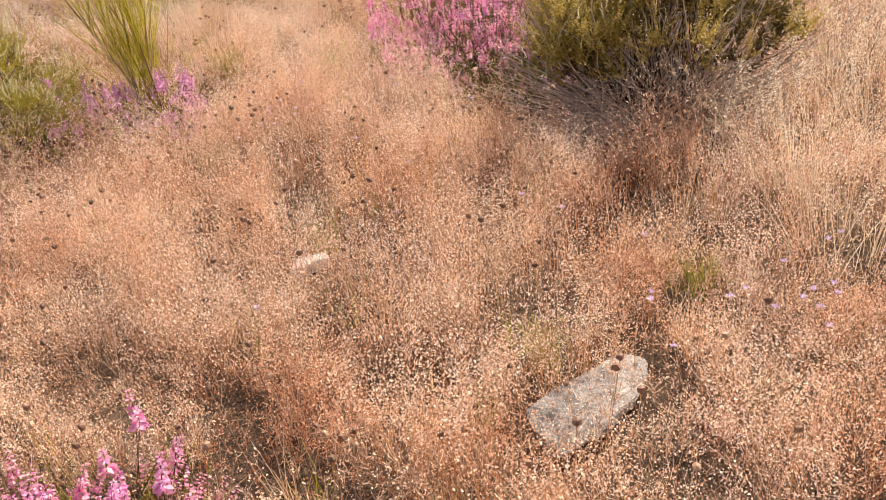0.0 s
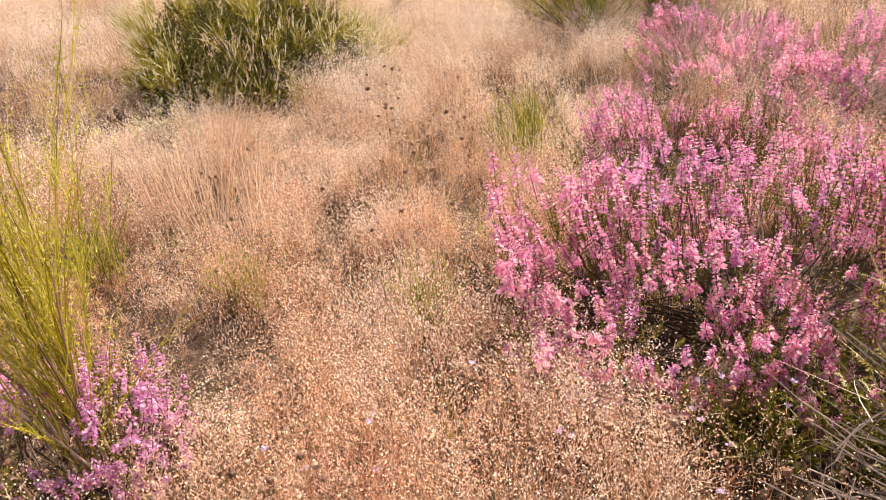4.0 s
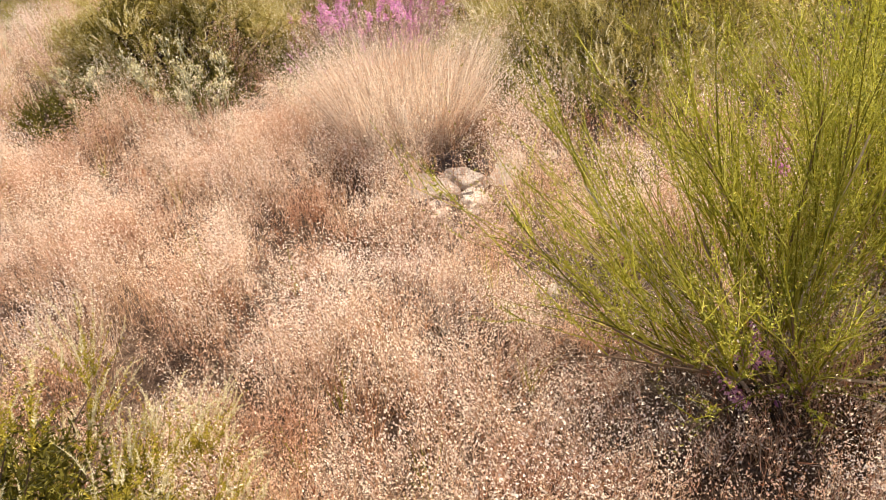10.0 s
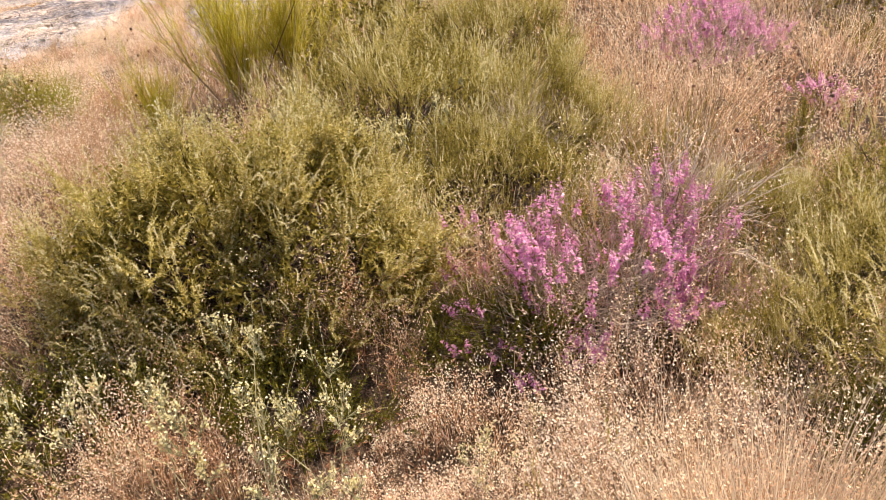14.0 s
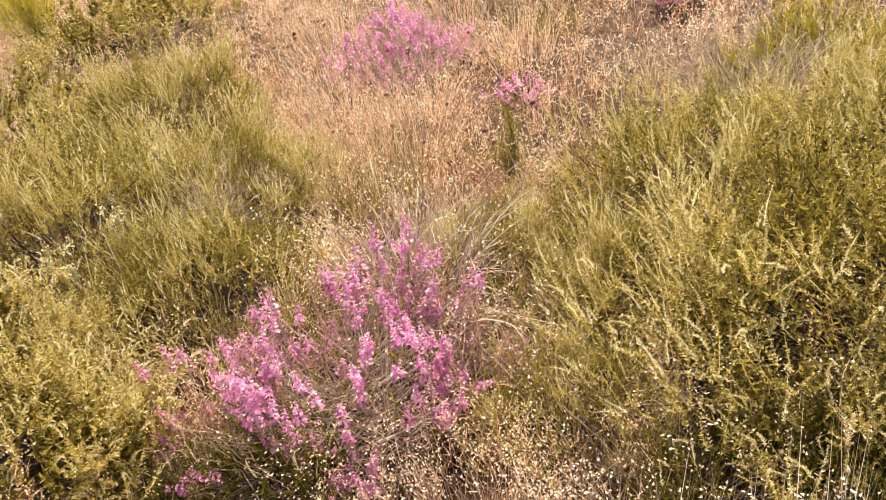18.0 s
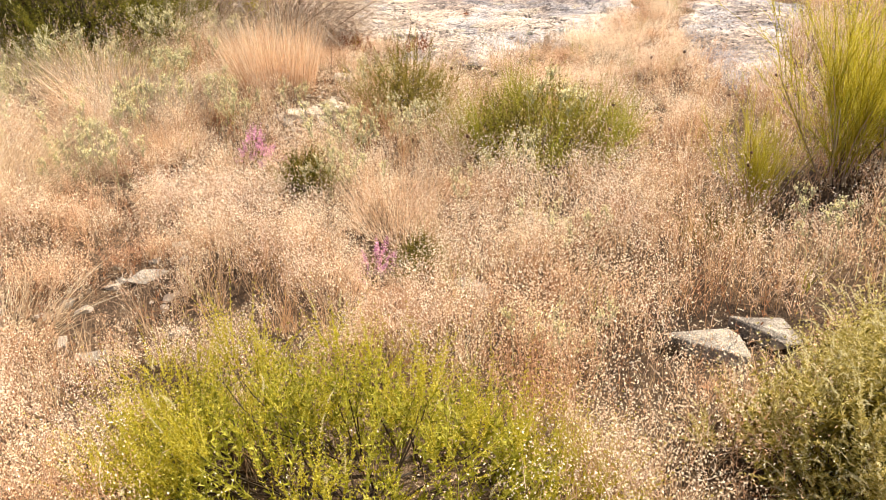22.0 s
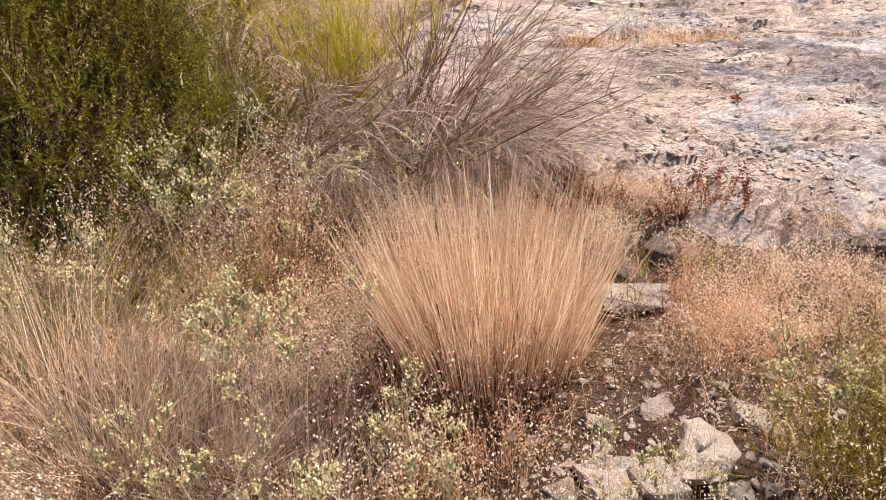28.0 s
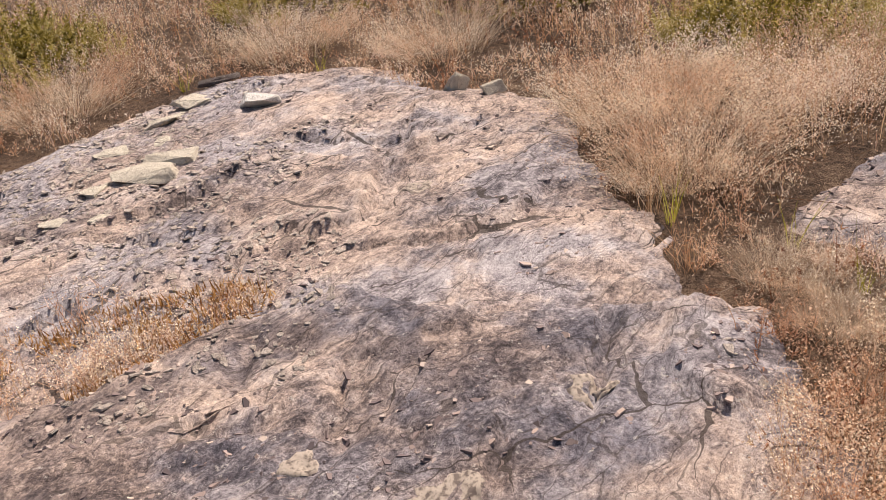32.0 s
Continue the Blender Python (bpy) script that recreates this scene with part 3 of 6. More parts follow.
def part(name, data, parent, label=""):
    ob = new(name, data)
    ob.parent = parent
    if label:
        ob["label"] = label
    return ob


def thing(name, x, y, label, category, group="", z=None, turn=0.0, scale=1.0):
    ob = new(name)
    ob.empty_display_size = 0.05
    ob.location = (x, y, float(ground_height(x, y)) if z is None else z)
    ob.rotation_euler = (0, 0, turn)
    ob.scale = (scale, scale, scale)
    return tagged(ob, label, category, group)


# ---------------------------------------------------------------- ground
def axis(lo, hi, step, far):
    fine = np.arange(lo, hi + step / 2, step)
    out = np.geomspace(step * 2, far, 26)
    return np.concatenate([lo - out[::-1], fine, hi + out])


def sheet(name, xs, ys, height, mat, keep=None, smooth=True):
    X, Y = np.meshgrid(xs, ys)
    Z = height(X, Y)
    n, m = X.shape
    idx = np.arange(n * m).reshape(n, m)
    a, b, c, d = idx[:-1, :-1], idx[:-1, 1:], idx[1:, 1:], idx[1:, :-1]
    tris = np.concatenate([np.stack([a, b, c], -1).reshape(-1, 3), np.stack([a, c, d], -1).reshape(-1, 3)])
    if keep is not None:
        ok = keep(X, Y).ravel()
        tris = tris[ok[tris].all(1)]
    g = Geo()
    g.add(np.stack([X, Y, Z], -1).reshape(1, -1, 3), tris)
    return new(name, g.mesh(name, [mat], smooth))


tagged(sheet("ground", axis(-10, 6, 0.1, 380), axis(-2, 25, 0.1, 380), ground_height, M_SOIL),
       "dry sandy soil with straw litter under the heath plants", "ground", kind="structure")


def outcrop(poly, label):
    px, py = [p[0] for p in poly], [p[1] for p in poly]
    ob = sheet("rock_outcrop", np.arange(min(px) - 0.25, max(px) + 0.25, 0.022), np.arange(min(py) - 0.25, max(py) + 0.25, 0.022),
               lambda x, y: rock_height(x, y, poly), M_SLATE, lambda x, y: signed(x, y, poly) > -0.2)
    co = np.empty(len(ob.data.vertices) * 3, np.float32)
    ob.data.vertices.foreach_get("co", co)
    x, y = co[0::3].astype(float), co[1::3].astype(float)
    if poly is ROCK:        # the dark bed that crops out under the ledge
        south = np.interp(x, LEDGE_X, LEDGE_Y) - y + 0.25 * (fnoise(x * 2.5, y * 2.5, 37, 3) - 0.5)
        bed = np.clip(south / 0.05, 0, 1) * np.clip((0.85 - south) / 0.25, 0, 1) * np.clip((x + 5.3) / 0.2, 0, 1) * np.clip((-3.35 - x) / 0.3, 0, 1)
    else:
        bed = np.full(len(x), 0.8)
    ob.data.attributes.new("bed", "FLOAT", "POINT").data.foreach_set("value", bed.astype(np.float32))
    return tagged(ob, label, "rock outcrop")


slate = outcrop(ROCK, "weathered grey and pinkish slate outcrop lying flush in the dry heath")
slate_east = outcrop(ROCK_EAST, "smaller dark grey slate outcrop beside the main one")

# ---------------------------------------------------------------- plants


def sprig_set(gs, gl, base, way, length, rng, levels=16, per=4, leaf=0.010, curl=0.35, mat=0, twig=0.0012):
    """Upright leafy shoots: a curved twig each, set all round with short needle leaves."""
    n = len(base)
    length = np.broadcast_to(length, (n,))
    bend = np.array([0, 0, 1.0]) * curl + rng.normal(0, 0.22, (n, 3))
    if gs is not None:
        ribbons(gs, base, way, length, twig * 2, rng, bend, 2)
    s = (np.arange(levels) + 0.5)[None, :] / levels
    s = np.repeat(s, n, 0)
    c = base[:, None] + way[:, None] * (length[:, None] * s)[..., None] + bend[:, None] * (length[:, None] * s * s)[..., None]
    t = unit(way[:, None] + 2 * bend[:, None] * s[..., None])
    c = np.repeat(c[:, :, None], per, 2).reshape(-1, 3)
    t = np.repeat(t[:, :, None], per, 2).reshape(-1, 3)
    d = unit(t * 0.6 + side_of(t, rng) * 0.8)
    taper = np.repeat((1.15 - 0.65 * s)[..., None], per, 2).reshape(-1)
    ribbons(gl, c, d, leaf * taper * rng.uniform(0.8, 1.2, len(c)), leaf * 0.42 * taper, rng, segs=1, mat=mat)


def dome_points(n, rx, ry, h, rng, low=0.05, lump=0.25, seed=0):
    """Places over an uneven rounded crown, with the way outwards at each."""
    z = rng.uniform(low, 1, n)
    az = rng.uniform(0, 2 * math.pi, n)
    r = np.sqrt(1 - z ** 2 * 0.97)
    u = np.stack([r * np.cos(az), r * np.sin(az), z], 1)
    swell = 1 + lump * (fnoise(az * 1.6 + 20, z * 4 + seed, seed + 70, 3) - 0.5) * 2 + 0.30 * (fnoise(az * 5 + 9, z * 8 + seed, seed + 75, 2) - 0.62)
    return u * np.array([rx, ry, h]) * swell[:, None], unit(u / np.array([rx, ry, h]))


def stem_set(g, tips, rng, r0=0.004, r1=0.0012, foot=0.08):
    n = len(tips)
    base = np.stack([rng.normal(0, foot, n), rng.normal(0, foot, n), np.full(n, -0.03)], 1)
    mid = base * 0.5 + tips * 0.5 + rng.normal(0, 0.03, (n, 3))
    mid[:, 2] -= 0.10 * tips[:, 2]
    q = base * 0.12 + tips * 0.88
    q[:, 2] -= 0.05 * tips[:, 2]
    tubes(g, np.stack([base, mid, q, tips], 1), r0, r1)


def heath_bush(seed, rx, ry, h, shoots, leaf=0.0078, shoot=(0.06, 0.13), mats=None, upright=0.9, levels=14, inner=0.6, curl=0.20, gaps=0.40, plumes=0.45, arch=-0.22, low=0.05, fan=0.32):
    """Green heath without flowers, built of many brush-like clumps of shoots. Returns its parts' meshes."""
    rng = np.random.default_rng(seed)
    green, tip = mats or (M_HEATHSHADE, M_HEATHTIP)
    gs, gl, gt, gp = Geo(), Geo(), Geo(), Geo()
    cp, cout = dome_points(max(8, shoots // 10), rx, ry, h, rng, low=low, lump=0.30, seed=seed)
    spray = fnoise(cp[:, 0] * 6 + 4 * cp[:, 2], cp[:, 1] * 6 - 5 * cp[:, 2], seed + 5, 2)
    pick = spray > gaps - 0.10
    cp, cout, spray = cp[pick] * (0.84 + 0.34 * (spray[pick] - gaps + 0.10) + rng.uniform(-0.05, 0.05, pick.sum()))[:, None], cout[pick], spray[pick]
    n = len(cp)
    way_c = unit(cout * 0.9 + np.array([0, 0, upright]) + rng.normal(0, 0.28, (n, 3)))
    reach = rng.uniform(0.6, 1.25, n) * shoot[1]
    root = cp - way_c * reach[:, None]
    root[:, 2] = np.maximum(root[:, 2], 0.02)
    i = rng.integers(0, n, shoots)
    way = unit(way_c[i] + rng.normal(0, fan, (shoots, 3)))
    length = rng.uniform(*shoot, shoots) * rng.uniform(0.7, 1.25, n)[i]
    base = root[i] + way * (reach[i] * rng.uniform(0.1, 0.7, shoots))[:, None]
    base[:, 2] = np.maximum(base[:, 2], 0.01)
    sprig_set(gt, gt, base, way, length, rng, levels=levels, per=4, leaf=leaf * 1.25, curl=curl, twig=0.0009)
    # Inner shoots mostly take a darker colour, painting the bush's inner shade.
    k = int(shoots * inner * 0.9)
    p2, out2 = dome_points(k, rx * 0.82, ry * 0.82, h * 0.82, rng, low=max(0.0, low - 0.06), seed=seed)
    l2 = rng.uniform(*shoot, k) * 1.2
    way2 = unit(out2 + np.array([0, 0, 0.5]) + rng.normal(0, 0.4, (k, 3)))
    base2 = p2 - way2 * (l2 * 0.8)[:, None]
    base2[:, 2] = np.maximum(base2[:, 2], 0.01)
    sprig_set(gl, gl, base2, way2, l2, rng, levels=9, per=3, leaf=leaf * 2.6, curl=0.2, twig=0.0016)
    stem_set(gs, root, rng)
    q = rng.uniform(0, 1, shoots) < plumes * np.clip(1.8 * spray[i] - 0.1, 0.1, 1.3)
    q[:3] = True
    mid = base[q] + way[q] * (length[q] * 0.8)[:, None] + np.array([0, 0, 1.0]) * curl * (length[q] * 0.6)[:, None]
    sprig_set(gp, gp, mid, unit(way[q] + np.array([0, 0, 0.4])), rng.uniform(0.05, 0.115, int(q.sum())), rng, levels=16, per=4, leaf=0.0068, curl=arch, twig=0.0010)
    return [("flower_plume", gp.mesh("flower_plume", [M_PLUME]), "pale beaded flower plumes"), ("branchwork", gs.mesh("branchwork", [M_WOOD]), "thin woody brown stems"), ("foliage", gl.mesh("foliage", [green]), "inner green foliage, mostly coloured dark for shade inside the bush"),
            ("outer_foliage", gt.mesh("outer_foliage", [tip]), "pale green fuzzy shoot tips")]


def heather_bush(seed, rx, ry, h, spikes, greens, mat=None, spike=(0.05, 0.105), bell=0.0120, upright=0.75, rows=9, dead=0, gaps=0.32):
    """Heather in flower: leafy shoots below, dense racemes of small bells above, massed in lumps with green between."""
    rng = np.random.default_rng(seed)
    gs, gl, gf = Geo(), Geo(), Geo()
    p, out = dome_points(spikes, rx, ry, h, rng, low=0.08, lump=0.55, seed=seed)
    mass = fnoise(p[:, 0] * 6 + 5 + 3 * p[:, 2], p[:, 1] * 6 - 4 * p[:, 2], seed + 3, 2)
    p = p * (0.80 + 0.42 * (mass - gaps) + rng.uniform(-0.06, 0.06, spikes))[:, None]
    keep = mass > gaps + 0.06
    p, out = p[keep], out[keep]
    n = len(p)
    toss = np.stack([fnoise(p[:, 0] * 7, p[:, 1] * 7, seed + 25 + k, 2) - 0.5 for k in (0, 1)] + [np.zeros(n)], 1)
    way = unit(out * 0.75 + np.array([0, 0, upright]) + 1.5 * toss + rng.normal(0, 0.18, (n, 3)))
    length = rng.uniform(*spike, n)
    base = p - way * (length * 0.6)[:, None]
    base[:, 2] = np.maximum(base[:, 2], 0.03)
    bow = rng.normal(0, 0.10, (n, 3))
    per = 6
    s = (np.arange(rows)[None] + rng.uniform(0, 0.8, (n, rows))) / rows
    ax = base[:, None] + way[:, None] * (length[:, None] * s)[..., None] + bow[:, None] * (length[:, None] * s * s)[..., None]
    c = np.repeat(ax[:, :, None], per, 2).reshape(-1, 3)
    t = np.repeat(np.repeat(way[:, None], rows, 1)[:, :, None], per, 2).reshape(-1, 3)
    sd = side_of(t, rng)
    fat = np.repeat(rng.uniform(0.75, 1.15, n), rows * per)
    taper = np.repeat((1.15 - 0.75 * s)[..., None], per, 2).reshape(-1) * fat
    d = unit(sd * 0.9 + t * 0.10 - np.array([0, 0, 0.30]))
    seeds(gf, c + sd * (bell * 0.25 * taper)[:, None], d, bell * 1.25 * taper * rng.uniform(0.8, 1.3, len(c)), bell * 0.85 * taper, rng)
    low = base - way * rng.uniform(0.08, 0.2, n)[:, None]
    low[:, 2] = np.maximum(low[:, 2], 0.02)
    tubes(gs, np.stack([low, (low + base) / 2, base + way * (length * 0.9)[:, None]], 1), 0.0014, 0.0006)
    stem_set(gs, low[: max(40, n // 5)], rng)
    if greens:
        pg, og = dome_points(greens, rx * 0.98, ry * 0.98, h * 0.95, rng, low=0.0, lump=0.3, seed=seed)
        lg = rng.uniform(0.08, 0.17, greens)
        wg = unit(og + np.array([0, 0, 0.8]) + rng.normal(0, 0.3, (greens, 3)))
        bg = pg - wg * (lg * 0.9)[:, None]
        bg[:, 2] = np.maximum(bg[:, 2], 0.01)
        sprig_set(gs, gl, bg, wg, lg, rng, levels=12, leaf=0.013, curl=0.25)
    if dead:
        pd, od = dome_points(dead, rx * 1.0, ry * 1.0, h * 0.95, rng, low=0.1, seed=seed)
        stem_set(gs, pd, rng, 0.0018, 0.0006, rx * 0.3)
        wd = unit(od * 0.6 + np.array([0, 0, 1.0]) + rng.normal(0, 0.3, od.shape))
        ribbons(gs, pd - wd * 0.10, wd, rng.uniform(0.08, 0.2, dead), 0.0018, rng, rng.normal(0, 0.15, od.shape), 2)
    parts = [("branchwork", gs.mesh("branchwork", [M_GREYWOOD if dead else M_WOOD]), "thin grey-brown woody stems"),
             ("bloom", gf.mesh("bloom", [mat or M_PINK]), "spikes of small pink bell flowers")]
    if greens:
        parts.append(("foliage", gl.mesh("foliage", [M_HEATHERLEAF]), "olive-green needle foliage"))
    return parts


def broom_bush(seed, radius, h, wands, spread=0.32, lean=(0, 0), mat=None, shoots=7, leafy=True):
    """Broom: a few forking limbs that break into sheaves of whip-like green wands with fine side shoots."""
    rng = np.random.default_rng(seed)
    gs, gl, gw = Geo(), Geo(), Geo()
    if leafy:
        limbs = max(6, wands // 10)
        ld = cone_ways(limbs, rng, spread * 1.25, lean)
        ld = unit(ld * np.array([1, 1, 0]) + np.array([0, 0, 1.0]) * np.maximum(ld[:, 2:], 0.5))
        ll = h * rng.uniform(0.28, 0.62, limbs)
        lf = np.stack([rng.normal(0, radius * 0.16, limbs), rng.normal(0, radius * 0.16, limbs), np.full(limbs, -0.03)], 1)
        lb = rng.normal(0, 0.10, (limbs, 3)) + np.array([0, 0, 0.12])
        s = np.linspace(0, 1, 5)[None, :, None]
        tubes(gw, lf[:, None] + ld[:, None] * ll[:, None, None] * s + lb[:, None] * ll[:, None, None] * s * s, 0.0062, 0.0026, sides=5)
        i = rng.integers(0, limbs, wands)
        s = rng.uniform(0.10, 1.0, wands)[:, None]
        foot = lf[i] + ld[i] * ll[i, None] * s + lb[i] * ll[i, None] * s * s
        d = unit(ld[i] * 0.75 + np.array([0, 0, 0.55]) + rng.normal(0, 0.24, (wands, 3)))
        length = h * rng.uniform(0.30, 0.68, wands)
    else:
        d = cone_ways(wands, rng, spread, lean)
        length = h * rng.uniform(0.55, 1.1, wands)
        foot = np.stack([rng.normal(0, radius * 0.22, wands), rng.normal(0, radius * 0.22, wands), np.full(wands, -0.03)], 1)
    bend = np.concatenate([rng.normal(0, 0.12, (wands, 2)), np.zeros((wands, 1))], 1) + d * np.array([0.12, 0.12, -0.10])
    s = np.linspace(0, 1, 5)[None, :, None]
    pts = foot[:, None] + d[:, None] * length[:, None, None] * s + bend[:, None] * length[:, None, None] * s * s
    tubes(gs, pts, 0.0024, 0.0008)
    s = rng.uniform(0.12, 0.98, (wands, shoots))
    c = foot[:, None] + d[:, None] * (length[:, None] * s)[..., None] + bend[:, None] * (length[:, None] * s * s)[..., None]
    c = c.reshape(-1, 3)
    way = unit(np.repeat(d, shoots, 0) + rng.normal(0, 0.26, (len(c), 3)) + np.array([0, 0, 0.2]))
    ln = rng.uniform(0.08, 0.22, len(c)) * (0.5 + 0.4 * h)
    m = mat or M_BRIGHT
    if leafy:
        ribbons(gs, c, way, ln, 0.0022, rng, rng.normal(0, 0.10, c.shape), 2)
        sprig_set(None, gl, c, way, ln, rng, levels=9, per=2, leaf=0.0105, curl=0.06)
        sprig_set(None, gl, foot + d * (length * 0.2)[:, None], unit(d + bend * 0.5), length * 0.8, rng, levels=26, per=2, leaf=0.0115, curl=0.03)
        return [("limb_frame", gw.mesh("limb_frame", [M_TWIG]), "brown woody limbs"), ("whip_growth", gs.mesh("whip_growth", [m]), "whip-like green stems"), ("foliage", gl.mesh("foliage", [m]), "fine bright green side shoots")]
    ribbons(gl, c, way, ln, 0.0022, rng, segs=2)
    return [("whip_growth", gs.mesh("whip_growth", [m]), "whip-like green stems"), ("foliage", gl.mesh("foliage", [m]), "fine bright green side shoots")]


def tussock(seed, radius, h, blades, mat, spread=0.4, droop=0.25, width=0.0019, lean=(0, 0), dark=0.25, heads=0, foam=0):
    """A dense clump of thin dry blades; the lower part is brown dead thatch."""
    rng = np.random.default_rng(seed)
    g, gd = Geo(), Geo()
    a, r = rng.uniform(0, 2 * math.pi, blades), radius * np.sqrt(rng.uniform(0, 1, blades)) * 0.62
    p = np.stack([r * np.cos(a), r * np.sin(a), np.full(blades, -0.02)], 1)
    comb = [fnoise(p[:, 0] * 2.2 / radius + 9, p[:, 1] * 2.2 / radius, seed + 31 + k, 3) - 0.5 for k in (0, 1, 2)]
    wisp = np.stack([comb[0], comb[1], 0 * a], 1)
    d = unit(cone_ways(blades, rng, spread * 0.55, lean) + np.stack([np.cos(a) * r, np.sin(a) * r, 0 * a], 1) / radius * (0.30 + 0.9 * spread) + 0.9 * spread * wisp)
    length = h * rng.uniform(0.45, 1.15, blades) * (1 + 0.9 * comb[2])
    bend = d * np.array([1, 1, 0]) * droop * 1.5 + 0.9 * droop * wisp + rng.normal(0, 0.06, (blades, 3)) - np.array([0, 0, 0.35 * droop])
    ribbons(g, p, d, length, width, rng, bend, 4)
    k = int(blades * dark)
    pk = np.stack([rng.normal(0, radius * 0.4, k), rng.normal(0, radius * 0.4, k), rng.uniform(-0.01, 0.05, k)], 1)
    dk = unit(np.stack([rng.normal(0, 1, k), rng.normal(0, 1, k), rng.uniform(0, 0.9, k)], 1))
    ribbons(gd, pk, dk, rng.uniform(0.4, 0.9, k) * radius * 0.9, width * 1.2, rng, np.tile([0, 0, -0.3], (k, 1)), 2)
    parts = [("leaf_tuft", g.mesh("leaf_tuft", [mat]), "thin dry grass blades"), ("thatch", gd.mesh("thatch", [M_LITTER]), "brown dead thatch at the base")]
    if foam:
        gf = Geo()
        i = rng.integers(0, blades, foam)
        s = 1.08 - 0.45 * rng.uniform(0, 1, (foam, 14)) ** 1.4
        c = p[i][:, None] + d[i][:, None] * (length[i][:, None] * s)[..., None] + bend[i][:, None] * (length[i][:, None] * s * s)[..., None]
        c = (c + rng.normal(0, 0.014, c.shape)).reshape(-1, 3)
        ribbons(gf, c, unit(rng.normal(0, 0.7, c.shape) + np.array([0, 0, 0.5])), 0.0078, 0.0052, rng, None, 1)
        parts.append(("seed_panicle", gf.mesh("seed_panicle", [M_HUSK]), "pale airy seed panicles"))
    if heads:
        gh = Geo()
        i = rng.integers(0, blades, heads)
        tip = p[i] + d[i] * length[i, None] + bend[i] * length[i, None]
        wy = unit(d[i] + 2 * bend[i])
        sprig_set(None, gh, tip - wy * 0.02, wy, rng.uniform(0.05, 0.10, heads), rng, levels=14, per=3, leaf=0.008, curl=0.0)
        parts.append(("seed_spike_mass", gh.mesh("seed_spike_mass", [M_PALESTRAW]), "pale grass seed heads"))
    return parts


def everlasting(seed, radius, h, stalks, flowers=True):
    """Grey-green woolly stalks, some forking, that end in flat clusters of cream buttons."""
    rng = np.random.default_rng(seed)
    gs, gf = Geo(), Geo()
    d = cone_ways(stalks, rng, 0.30)
    p = np.stack([rng.normal(0, radius * 0.40, stalks), rng.normal(0, radius * 0.40, stalks), np.full(stalks, -0.02)], 1)
    length = h * rng.uniform(0.6, 1.15, stalks)
    sprig_set(gs, gs, p, d, length, rng, levels=13 if flowers else 22, per=2 if flowers else 3, leaf=0.013 if flowers else 0.020, curl=0.04, twig=0.0022)
    parts = [("stalk_growth", gs, "grey-green leafy stalks")]
    if flowers:
        fork = 3
        root = np.repeat(p + d * (length * 0.78)[:, None], fork, 0)
        fd = unit(np.repeat(d, fork, 0) + rng.normal(0, 0.30, (stalks * fork, 3)))
        fl = rng.uniform(0.05, 0.11, stalks * fork) * (0.6 + h)
        sprig_set(gs, gs, root, fd, fl, rng, levels=6, per=3, leaf=0.011, curl=0.1, twig=0.0016)
        tip = root + fd * fl[:, None] * 1.05
        k = 8
        off = rng.normal(0, 1, (len(tip), k, 3)) * np.array([0.012, 0.012, 0.010]) + np.array([0, 0, 0.006])
        c = (tip[:, None] + off).reshape(-1, 3)
        tubes(gs, np.stack([np.repeat(tip - fd * 0.03, k, 0), c], 1), 0.0010, 0.0008)
        seeds(gf, c, unit(rng.normal(0, 0.5, c.shape) + np.array([0, 0, 0.9])), 0.009, 0.007, rng)
        seeds(gf, c, unit(rng.normal(0, 0.6, c.shape) + np.array([0, 0, 0.6])), 0.009, 0.007, rng)
        seeds(gf, c - np.array([0, 0, 0.004]), unit(rng.normal(0, 1, c.shape)), 0.009, 0.008, rng)
        parts.append(("bloom", gf, "clusters of small cream flower buttons"))
    mats = {"stalk_growth": M_GREYGREEN, "bloom": M_CREAM}
    return [(nm, g.mesh(nm, [mats[nm]]), lb) for nm, g, lb in parts]


